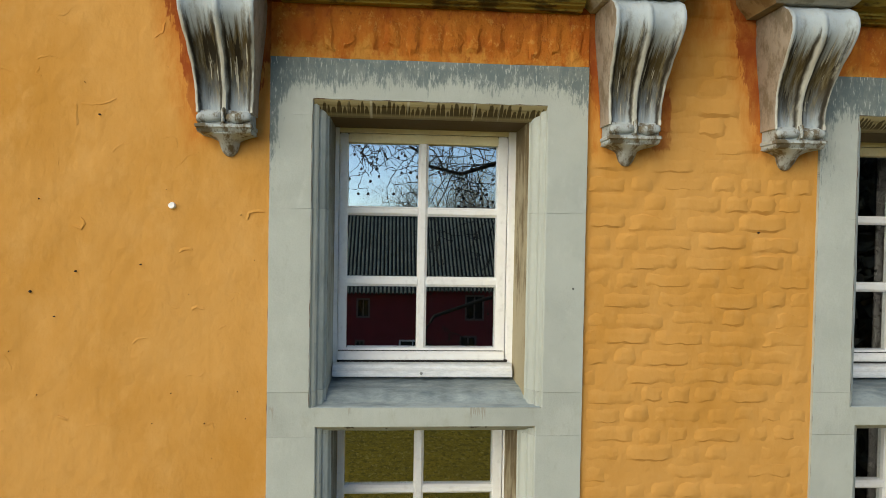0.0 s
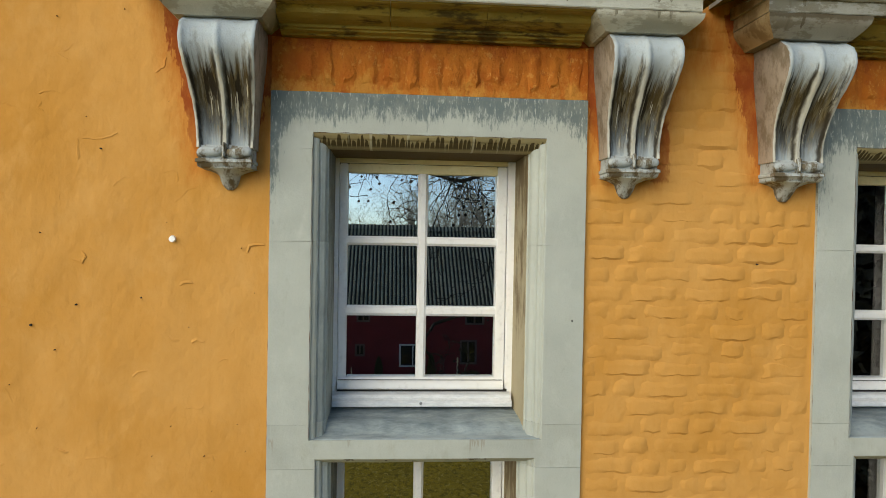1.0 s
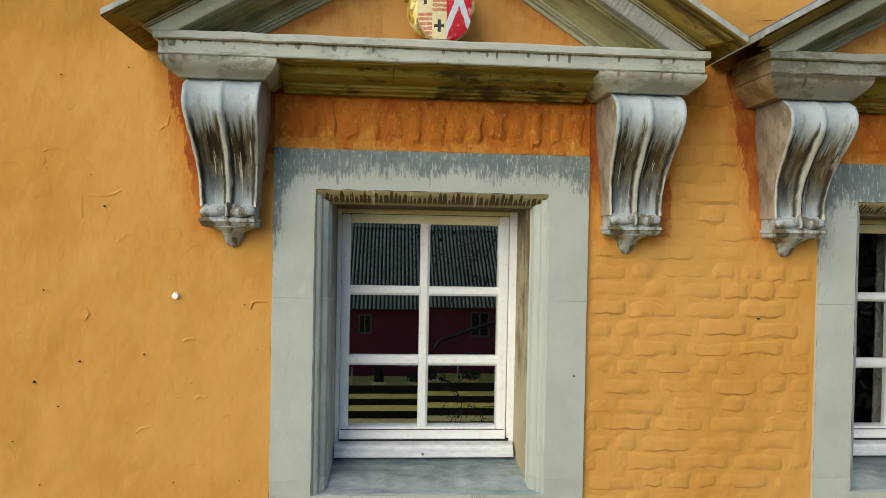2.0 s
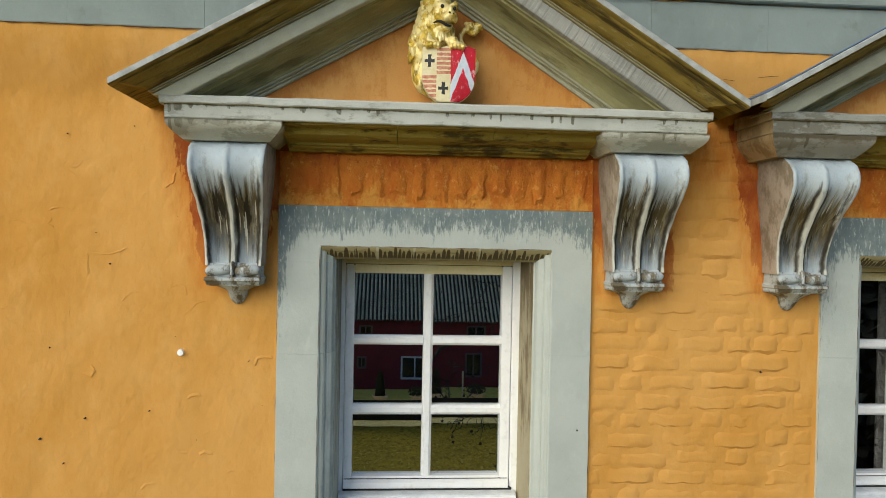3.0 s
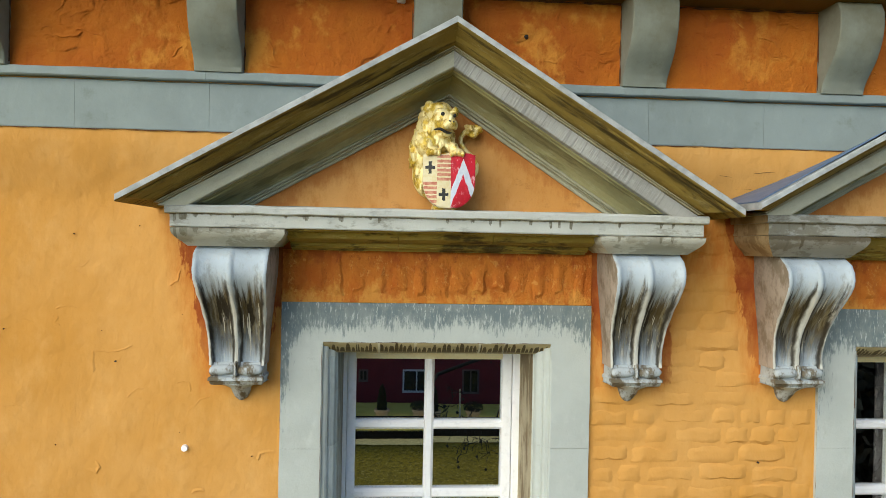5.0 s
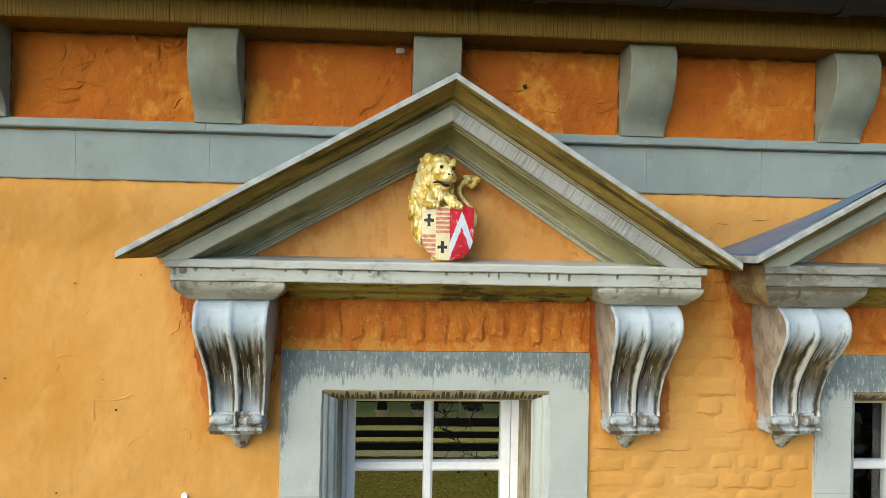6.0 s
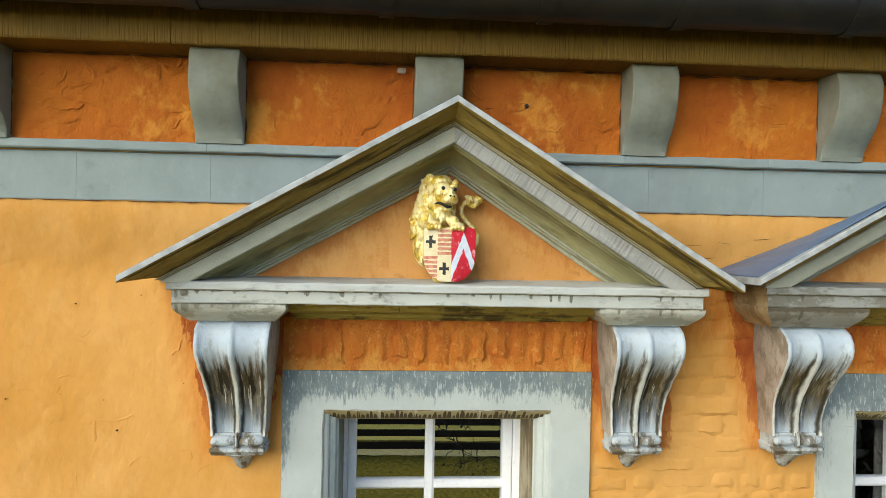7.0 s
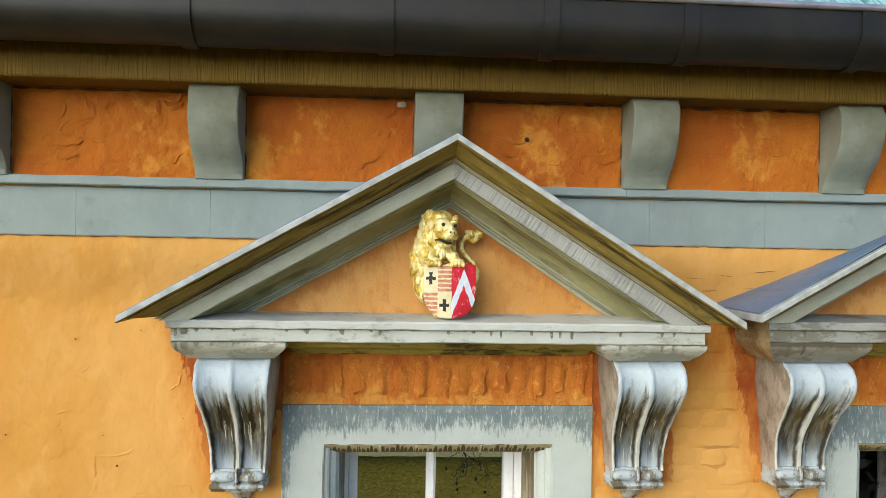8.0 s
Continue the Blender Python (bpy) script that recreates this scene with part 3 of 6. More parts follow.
flake = M_ARMS_RED.math("ADD", M_ARMS_RED.noise(60, (1, 1, 0.6), 6, 0.75), M_ARMS_RED.math("MULTIPLY", M_ARMS_RED.math("SUBTRACT", M_ARMS_RED.noise(14, (1, 1, 1), 3), 0.5), 0.35))
M_ARMS_RED.colour(M_ARMS_RED.mix(M_ARMS_RED.ramp(flake, 0.56, 0.68, 0, 0.85), M_ARMS_RED.mix(M_ARMS_RED.ramp(M_ARMS_RED.noise(25), 0.4, 0.6), (0.64, 0.010, 0.028), (0.50, 0.010, 0.022)), (0.80, 0.42, 0.42)))
M_ARMS_RED.bump(flake, 0.4, 0.003)
M_ARMS_RED = M_ARMS_RED.m
M_ARMS_BAR = simple("faded_red_bar_paint", (0.46, 0.13, 0.075), (0.62, 0.30, 0.19), 0.6, 60.0, 0.3)
M_ARMS_WHITE = simple("white_arms_paint", (0.66, 0.71, 0.76), (0.56, 0.61, 0.68), 0.5, 60.0, 0.3)
M_BLACK = simple("black_paint", (0.012, 0.012, 0.012), (0.02, 0.018, 0.015), 0.5, 40.0, 0.1)
# the unlit room's darkness is put into this near-black base
M_ROOM = simple("unlit_room_lining", (0.03, 0.028, 0.026), (0.022, 0.02, 0.018), 0.9)
M_CURTAIN = simple("white_curtain", (0.72, 0.71, 0.76), (0.6, 0.6, 0.66), 0.9, 20, 0.1, 0, 0.2, (1, 1, 0.1))

M_GLASS = bpy.data.materials.new("coated_window_glass")
M_GLASS.use_nodes = True
gt = M_GLASS.node_tree
gt.nodes.remove(gt.nodes["Principled BSDF"])
g_fr, g_gl, g_tr, g_mx = (gt.nodes.new(k) for k in ("ShaderNodeFresnel", "ShaderNodeBsdfGlossy", "ShaderNodeBsdfTransparent", "ShaderNodeMixShader"))
g_fr.inputs["IOR"].default_value = 5.6
g_gl.inputs["Roughness"].default_value = 0.0
g_gl.inputs["Color"].default_value = (0.86, 0.91, 0.96, 1)
g_tr.inputs["Color"].default_value = (0.72, 0.76, 0.74, 1)
gt.links.new(g_fr.outputs[0], g_mx.inputs[0])
gt.links.new(g_tr.outputs[0], g_mx.inputs[1])
gt.links.new(g_gl.outputs[0], g_mx.inputs[2])
gt.links.new(g_mx.outputs[0], gt.nodes["Material Output"].inputs["Surface"])
M_CLEAR = bpy.data.materials.new("clear_pane_back")
M_CLEAR.use_nodes = True
ct = M_CLEAR.node_tree
ct.nodes.remove(ct.nodes["Principled BSDF"])
ct.links.new(ct.nodes.new("ShaderNodeBsdfTransparent").outputs[0], ct.nodes["Material Output"].inputs["Surface"])

M_LAWN = Mat("winter_lawn", 0.95, 0, 0.1)
lc = M_LAWN.mix(M_LAWN.ramp(M_LAWN.noise(0.6, (1, 1, 1), 6), 0.35, 0.65), (0.38, 0.27, 0.025), (0.29, 0.215, 0.022))
lc = M_LAWN.mix(M_LAWN.ramp(M_LAWN.noise(7, (1, 0.6, 1), 6, 0.8), 0.48, 0.6, 0, 0.85), lc, (0.13, 0.105, 0.012))
lc = M_LAWN.mix(M_LAWN.ramp(M_LAWN.noise(9, (1, 0.5, 1), 5, 0.8, (4, 4, 0)), 0.54, 0.62, 0, 0.8), lc, (0.55, 0.43, 0.12))
M_LAWN.colour(lc)
M_LAWN.bump(M_LAWN.noise(25, (1, 1, 1), 5), 0.8, 0.05)
M_LAWN = M_LAWN.m
M_GRAVEL = simple("pale_gravel", (0.76, 0.64, 0.26), (0.50, 0.42, 0.15), 0.95, 9.0, 0.6)
M_YARD = simple("mossy_sandy_yard", (0.88, 0.70, 0.15), (0.72, 0.55, 0.09), 0.95, 2.5, 0.6)
M_BARN = simple("oxblood_barn_paint", (0.155, 0.015, 0.020), (0.115, 0.012, 0.016), 0.8, 1.5, 0.2)
M_BARN_ROOF = Mat("grey_corrugated_sheet", 0.8, 0, 0.3)
# sunlit ridges and shaded troughs of the corrugation are painted by this wave
wave = M_BARN_ROOF.math("SINE", M_BARN_ROOF.math("MULTIPLY", M_BARN_ROOF.math("ADD", M_BARN_ROOF.axis(0), 16.4), math.tau / 0.1665))
lit_crest = M_BARN_ROOF.ramp(M_BARN_ROOF.math("ADD", wave, M_BARN_ROOF.math("MULTIPLY", M_BARN_ROOF.noise(3, (1, 1, 1), 5), 0.8)), -0.2, 1.0)
M_BARN_ROOF.colour(M_BARN_ROOF.mix(lit_crest, (0.045, 0.043, 0.030), M_BARN_ROOF.mix(M_BARN_ROOF.ramp(M_BARN_ROOF.noise(1.1, (1, 1, 1), 6), 0.4, 0.7), (0.40, 0.40, 0.29), (0.26, 0.26, 0.18))))
M_BARN_ROOF = M_BARN_ROOF.m
M_BARN_TRIM = simple("barn_window_trim", (0.12, 0.09, 0.09), (0.085, 0.065, 0.065), 0.7, 4.0, 0.1)
M_BARN_PALE = simple("pale_barn_window_trim", (0.5, 0.55, 0.62), (0.4, 0.45, 0.5), 0.6, 4.0, 0.1)
M_DARK_GLASS = simple("dark_pane", (0.012, 0.014, 0.016), (0.02, 0.022, 0.024), 0.1, 1.0, 0.0, 0, 0.6)
M_FENCE = simple("dark_fence_wood", (0.035, 0.024, 0.014), (0.022, 0.016, 0.010), 0.8, 6.0, 0.3, 0, 0.2, (0.2, 1, 4))
M_TERRACOTTA = simple("pale_terracotta", (0.85, 0.58, 0.34), (0.74, 0.46, 0.25), 0.8, 9.0, 0.2)
M_SHRUB = simple("clipped_evergreen", (0.055, 0.06, 0.018), (0.03, 0.035, 0.012), 0.8, 14.0, 0.3)
M_BARK = simple("grey_bark", (0.035, 0.030, 0.022), (0.018, 0.016, 0.012), 0.9, 6.0, 0.5)
M_BARK_FAR = simple("bare_twig_bark", (0.36, 0.31, 0.24), (0.24, 0.20, 0.15), 0.9, 2.0, 0.2)
M_YEW = simple("dark_yew_needles", (0.010, 0.014, 0.008), (0.006, 0.009, 0.005), 0.9, 3.0, 0.3)
M_POST = simple("pale_stake", (0.6, 0.55, 0.42), (0.45, 0.4, 0.3), 0.8, 6.0, 0.2)


# ---- mesh helpers ----
def mesh_of(name, verts, faces, smooth=False):
    me = bpy.data.meshes.new(name)
    me.from_pydata([tuple(v) for v in verts], [], faces)
    me.update()
    if smooth:
        me.polygons.foreach_set("use_smooth", [True] * len(me.polygons))
    return me


def obj(name, me, mats, parent=None, label="", at=None):
    ob = new(name, me)
    for m in mats if isinstance(mats, (list, tuple)) else (mats,):
        if m.name not in me.materials:
            me.materials.append(m)
    if parent:
        ob.parent = parent
    if at is not None:
        ob.location = at
    if label:
        tagged(ob, label)
    return ob


def thing(name, label, category, group="", kind="", at=(0, 0, 0)):
    ob = new(name)
    ob.empty_display_size = 0.1
    ob.location = at
    return tagged(ob, label, category, group, kind)


def finish(bm, name, smooth=False):
    bmesh.ops.recalc_face_normals(bm, faces=bm.faces)
    me = bpy.data.meshes.new(name)
    bm.to_mesh(me)
    bm.free()
    if smooth:
        me.polygons.foreach_set("use_smooth", [True] * len(me.polygons))
    return me


def add_box(bm, x0, x1, y0, y1, z0, z1, bevel=0.0, wobble=0.0):
    vs = [bm.verts.new((x + random.uniform(-wobble, wobble), y, z + random.uniform(-wobble, wobble))) for x in (x0, x1) for y in (y0, y1) for z in (z0, z1)]
    fs = [bm.faces.new([vs[i] for i in q]) for q in ((0, 1, 3, 2), (4, 6, 7, 5), (0, 4, 5, 1), (2, 3, 7, 6), (0, 2, 6, 4), (1, 5, 7, 3))]
    if bevel:
        es = list({e for f in fs for e in f.edges})
        bmesh.ops.bevel(bm, geom=es, offset=bevel, segments=2, affect="EDGES", clamp_overlap=True)
    return vs


def box(name, x0, x1, y0, y1, z0, z1, mat, parent=None, bevel=0.0, label="", wobble=0.0):
    bm = bmesh.new()
    add_box(bm, x0, x1, y0, y1, z0, z1, bevel, wobble)
    return obj(name, finish(bm, name), mat, parent, label)


def loft(rings, closed=True, caps=True):
    """Vertices and faces of a skin over rings of equal length."""
    n = len(rings[0])
    verts = [p for r in rings for p in r]
    faces = []
    for k in range(len(rings) - 1):
        for i in range(n if closed else n - 1):
            j = (i + 1) % n
            faces.append((k * n + i, k * n + j, (k + 1) * n + j, (k + 1) * n + i))
    if caps:
        faces.append(tuple(range(n - 1, -1, -1)))
        faces.append(tuple((len(rings) - 1) * n + i for i in range(n)))
    return verts, faces


def clean(verts, faces, name, smooth=False):
    bm = bmesh.new()
    vs = [bm.verts.new(v) for v in verts]
    for f in faces:
        bm.faces.new([vs[i] for i in f])
    return finish(bm, name, smooth)


def bar(name, profile, x0, x1, mat, parent=None, label="", cuts=1, jitter=0.0, z0=0.0):
    """A moulding along x; profile: (y, z) points of its closed section. Its own coordinates start at z0."""
    rings = []
    for k in range(cuts + 1):
        x = x0 + (x1 - x0) * k / cuts
        rings.append([(x, y + jitter * noise.noise((x * 9, y * 20, z * 20)), z - z0 + jitter * noise.noise((x * 9 + 5, y * 20, z * 20))) for y, z in profile])
    ob = obj(name, clean(*loft(rings), name), mat, parent, label)
    ob.location = (0, 0, z0)
    return ob


def relief(x0, x1, z0, z1, y_front, y_back, step, amp, scale=6.0, seed=0.0, swell=0.0):
    """A slab whose front is uneven, and comes forward by swell towards its head: vertices and faces."""
    nx, nz = max(1, round((x1 - x0) / step)), max(1, round((z1 - z0) / step))
    verts, faces = [], []
    for j in range(nz + 1):
        for i in range(nx + 1):
            x, z = x0 + (x1 - x0) * i / nx, z0 + (z1 - z0) * j / nz
            e = 0.0
            if 0 < i < nx and 0 < j < nz:
                p = Vector((x * scale + seed, seed * 3, z * scale))
                e = amp * (noise.noise(p * 0.45) * 0.9 + noise.noise(p) * 0.6 + noise.noise(p * 2.7) * 0.35 + noise.noise(p * 6.1) * 0.2)
            t = min(1.0, max(0.0, (z - 7.42) / 0.28))
            verts.append((x, y_front - e - swell * t * t * (3 - 2 * t), z))
    w = nx + 1
    for j in range(nz):
        for i in range(nx):
            a = j * w + i
            faces.append((a, a + 1, a + w + 1, a + w))
    b = len(verts)
    verts += [(x0, y_back, z0), (x1, y_back, z0), (x1, y_back, z1), (x0, y_back, z1)]
    faces.append((b + 3, b + 2, b + 1, b))
    faces.append(tuple([b, b + 1] + [i for i in range(nx, -1, -1)]))
    faces.append(tuple([b + 2, b + 3] + [nz * w + i for i in range(nx + 1)]))
    faces.append(tuple([b + 3, b] + [j * w for j in range(nz + 1)]))
    faces.append(tuple([b + 1, b + 2] + [j * w + nx for j in range(nz, -1, -1)]))
    return verts, faces


def joined(parts):
    verts, faces = [], []
    for v, f in parts:
        n = len(verts)
        verts += v
        faces += [tuple(i + n for i in q) for q in f]
    return verts, faces


def plain_box(x0, x1, y0, y1, z0, z1):
    v = [(x, y, z) for x in (x0, x1) for y in (y0, y1) for z in (z0, z1)]
    return v, [(0, 1, 3, 2), (4, 6, 7, 5), (0, 4, 5, 1), (2, 3, 7, 6), (0, 2, 6, 4), (1, 5, 7, 3)]

# ---- the facade wall ----
W, TOP = 0.648, 7.04  # half width and top of a window surround
FOOT = 4.25         # foot of a surround
wall = obj("wall_front", clean(*joined([
    relief(-2.3, -W, 4.9, 7.93, 0, 0.5, 0.011, 0.0036, 8, 1, 0.06),
    relief(W, C2 - W, 4.9, 7.93, 0.004, 0.5, 0.012, 0.0042, 8, 2, 0.064),
    relief(-W, W, TOP, 7.93, 0, 0.5, 0.02, 0.003, 7, 3, 0.06),
    relief(C2 - W, C2 + W, TOP, 7.93, 0, 0.5, 0.03, 0.003, 7, 4, 0.06),
    plain_box(C2 + W, 9, 0, 0.5, 0, 7.93), plain_box(-9, -2.3, 0, 0.5, 0, 7.93),
    plain_box(-2.3, -W, 0, 0.5, 0, 4.9), plain_box(W, C2 - W, 0, 0.5, 0, 4.9),
    plain_box(-W, W, 0, 0.5, 0, FOOT), plain_box(C2 - W, C2 + W, 0, 0.5, 0, FOOT),
]), "wall_front"), M_WALL)
tagged(wall, "ochre-painted brick and plaster facade wall, uneven and patched", "wall", kind="structure")
frieze = obj("wall_frieze", clean(*joined([relief(-2.6, 3.2, 7.93, 8.32, -0.072, 0.5, 0.010, 0.009, 12, 9), plain_box(-9, -2.6, -0.072, 0.5, 7.93, 8.32), plain_box(3.2, 9, -0.072, 0.5, 7.93, 8.32)]), "wall_frieze"), M_RED)
tagged(frieze, "rough red-ochre frieze wall with faded blotches", "wall", kind="structure")
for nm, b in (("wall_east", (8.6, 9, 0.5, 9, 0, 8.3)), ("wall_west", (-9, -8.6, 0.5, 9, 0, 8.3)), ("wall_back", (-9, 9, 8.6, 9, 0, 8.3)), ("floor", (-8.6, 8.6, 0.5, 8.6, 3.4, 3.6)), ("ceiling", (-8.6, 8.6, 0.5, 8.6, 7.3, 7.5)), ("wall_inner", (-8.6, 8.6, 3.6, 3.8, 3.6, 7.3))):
    tagged(box(nm, *b, M_ROOM), "plain near-black lining that stands for the unlit room", nm.split("_")[0], kind="structure")


# ---- window surrounds ----
def jamb_section(e):
    return [(W, -0.013), (e + 0.004, -0.013), (e, -0.010), (e - 0.003, 0.004), (e - 0.014, 0.006), (e - 0.022, 0.014), (e - 0.024, 0.030), (e - 0.033, 0.032), (e - 0.046, 0.042), (e - 0.052, 0.056), (e - 0.052, 0.072), (e - 0.058, 0.075), (e - 0.058, 0.44), (W, 0.44)]


def splay(name, side, zs, cx, half, parent, mat=None):
    """A jamb stone with its moulded inner edge. side: -1 or 1; zs: foot and head; half: half the clear opening."""
    sec = jamb_section(half)
    z0, z1 = zs
    n = max(2, round((z1 - z0) / 0.05))
    rings = []
    for k in range(n + 1):
        z = z0 + 0.0005 + (z1 - z0 - 0.001) * k / n
        rings.append([(cx + side * (x + 0.0022 * noise.noise((x * 14, z * 7, side * 4.0))), y + 0.0016 * noise.noise((z * 9, x * 9, 2)), z - z0) for x, y in sec])
    ob = obj(name, clean(*loft(rings), name), [mat or M_STONE, M_JAMB_SHADE], parent)
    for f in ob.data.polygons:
        # inner faces of left jambs take the shade-tinted stone
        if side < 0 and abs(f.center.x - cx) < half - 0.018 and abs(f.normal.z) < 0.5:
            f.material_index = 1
    ob.location = (0, 0, z0)
    return ob


def surround(cx, label):
    s = thing("window_surround", label, "window surround", "stone window surrounds", "structure")
    box("joint_backing", cx - W + 0.004, cx - 0.50, 0.0, 0.3, FOOT, 6.87, M_STONE, s)
    box("joint_backing", cx + 0.50, cx + W - 0.004, 0.0, 0.3, FOOT, 6.87, M_STONE, s)
    for side in (-1, 1):
        splay("jamb_stone", side, (6.435, 6.811), cx, 0.478, s)
        sec = [(min(x, 0.4779), max(y, -0.0095)) for x, y in jamb_section(0.478)]
        head = obj("jamb_head", clean(*loft([[(cx + side * x, y, z) for x, y in sec] for z in (0.0, 0.062)]), "jamb_head"), M_STONE, s)
        head.location = (0, 0, 6.811)
        splay("jamb_stone", side, (5.69, 6.435), cx, 0.478, s)
        splay("jamb_stone", side, (4.72, 5.508), cx, 0.452, s)
        splay("jamb_stone", side, (FOOT, 4.72), cx, 0.452, s)
    # lintel: face, then a moulded and stained lower edge
    rings = []
    xs = [-W, -0.56, -0.4785] + [-0.478 + 0.956 * k / 36 for k in range(37)] + [0.4785, 0.56, W]
    for x in xs:
        low = -0.0655 if abs(x) > 0.4782 else 0.0
        rings.append([(cx + x, y + 0.0016 * noise.noise((x * 9, z * 9, 1)), (z or low) + 0.002 * noise.noise((x * 5, y * 5, 8))) for y, z in ((-0.013, 0.0), (-0.013, 0.164), (0.3, 0.164), (0.3, 0.0))])
    lintel = obj("lintel", clean(*loft(rings), "lintel"), M_STONE, s, "dark-streaked grey lintel")
    lintel.location = (0, 0, 6.876)
    for side in (-1, 1):  # deep reveals towards the window
        for za, zb, e in ((5.66, 6.825, 0.4175), (FOOT + 0.1, 5.515, 0.3915)):
            sec = [(e, 0.078), (e - 0.004, 0.345), (e + 0.006, 0.345), (e + 0.006, 0.078)]
            rings = [[(cx + side * (x - 0.0004 * noise.noise((y * 30, za + k * 0.3, 3))), y, (zb - za) * k / 12) for x, y in sec] for k in range(13)]
            obj("reveal", clean(*loft(rings), "reveal"), M_REVEAL if side > 0 else M_REVEAL_GREY, s, "brown run-stained reveal" if side > 0 else "grey reveal, darkened as the side in shade").location = (0, 0, za)
    m = bar("lintel_moulding", [(-0.011, 6.876), (-0.006, 6.868), (0.004, 6.858), (0.016, 6.853), (0.022, 6.846), (0.03, 6.840), (0.045, 6.831), (0.06, 6.824), (0.07, 6.822), (0.1, 6.822), (0.1, 6.876)], cx - 0.478, cx + 0.478, M_DRIP, s, "brown-stained moulding with pale drips", 40, 0.0015, 6.82)
    bar("lintel_soffit", [(0.1, 6.822), (0.44, 6.812), (0.44, 6.876), (0.1, 6.876)], cx - 0.478, cx + 0.478, M_SOFFIT, s, "brown stained soffit, darkened for the shade under the lintel", 6, 0, 6.81)
    # transom stone: its ears carry the jamb mouldings, its band lies flush with them
    pieces = [[(v, f) for v, f in [plain_box(cx - W, cx + W, -0.013, 0.44, 5.549, 5.626)]][0]]
    for side in (-1, 1):
        for za, zb, e in ((5.626, 5.6895, 0.478), (5.5085, 5.549, 0.452)):
            pieces.append(loft([[(cx + side * x, y, z) for x, y in jamb_section(e)] for z in (za, zb)]))
    vs, fs = joined(pieces)
    tr = obj("transom", clean([(x, y, z - 5.549) for x, y, z in vs], fs, "transom"), M_TRANSOM, s, "pale grey transom with faint drip marks")
    tr.location = (0, 0, 5.549)
    bar("head_moulding", [(-0.008, 5.549), (-0.004, 5.543), (0.006, 5.537), (0.02, 5.532), (0.03, 5.524), (0.05, 5.516), (0.07, 5.513), (0.34, 5.511), (0.34, 5.549)], cx - 0.452, cx + 0.452, M_HEAD, s, "stained moulding of the lower opening", 40, 0.0012, 5.51)
    nx, ny = 70, 20
    verts, faces = [], []
    for j in range(ny + 1):
        v = j / ny
        y = -0.006 + v * 0.37
        for i in range(nx + 1):
            x = -0.474 + 0.948 * i / nx
            bowl = 0.5 + 0.5 * math.tanh((v - 0.24 - 0.09 * noise.noise((x * 7, 3, 1)) - 0.04 * noise.noise((x * 25, 3, 1))) * 14)
            z = 5.627 + 0.022 * v + 0.036 * bowl + (0.006 * noise.noise((x * 14, y * 24, 5)) + 0.004 * noise.noise((x * 40, y * 50, 5))) * min(1, v * 6)
            verts.append((cx + x, y, z - 5.62))
    w = nx + 1
    faces = [(j * w + i, j * w + i + 1, (j + 1) * w + i + 1, (j + 1) * w + i) for j in range(ny) for i in range(nx)]
    b = len(verts)
    verts += [(cx - 0.474, -0.006, 0.0), (cx + 0.474, -0.006, 0.0), (cx + 0.474, 0.364, 0.0), (cx - 0.474, 0.364, 0.0)]
    faces += [(b, b + 3, b + 2, b + 1), tuple([b, b + 1] + list(range(nx, -1, -1))), tuple([b + 2, b + 3] + [ny * w + i for i in range(w)]), tuple([b + 3, b] + [j * w for j in range(ny + 1)]), tuple([b + 1, b + 2] + [j * w + nx for j in range(ny, -1, -1)])]
    sl = obj("sill", clean(verts, faces, "sill", True), M_SILL, s, "worn blue-grey sloping stone sill")
    sl.location = (0, 0, 5.62)
    box("sill_foot", cx - W, cx + W, -0.02, 0.3, FOOT, FOOT + 0.09, M_STONE, s, 0.004)
    return s


surround(0.0, "grey-painted stone window surround with streaked lintel")
surround(C2, "grey-painted stone surround of the neighbouring window")


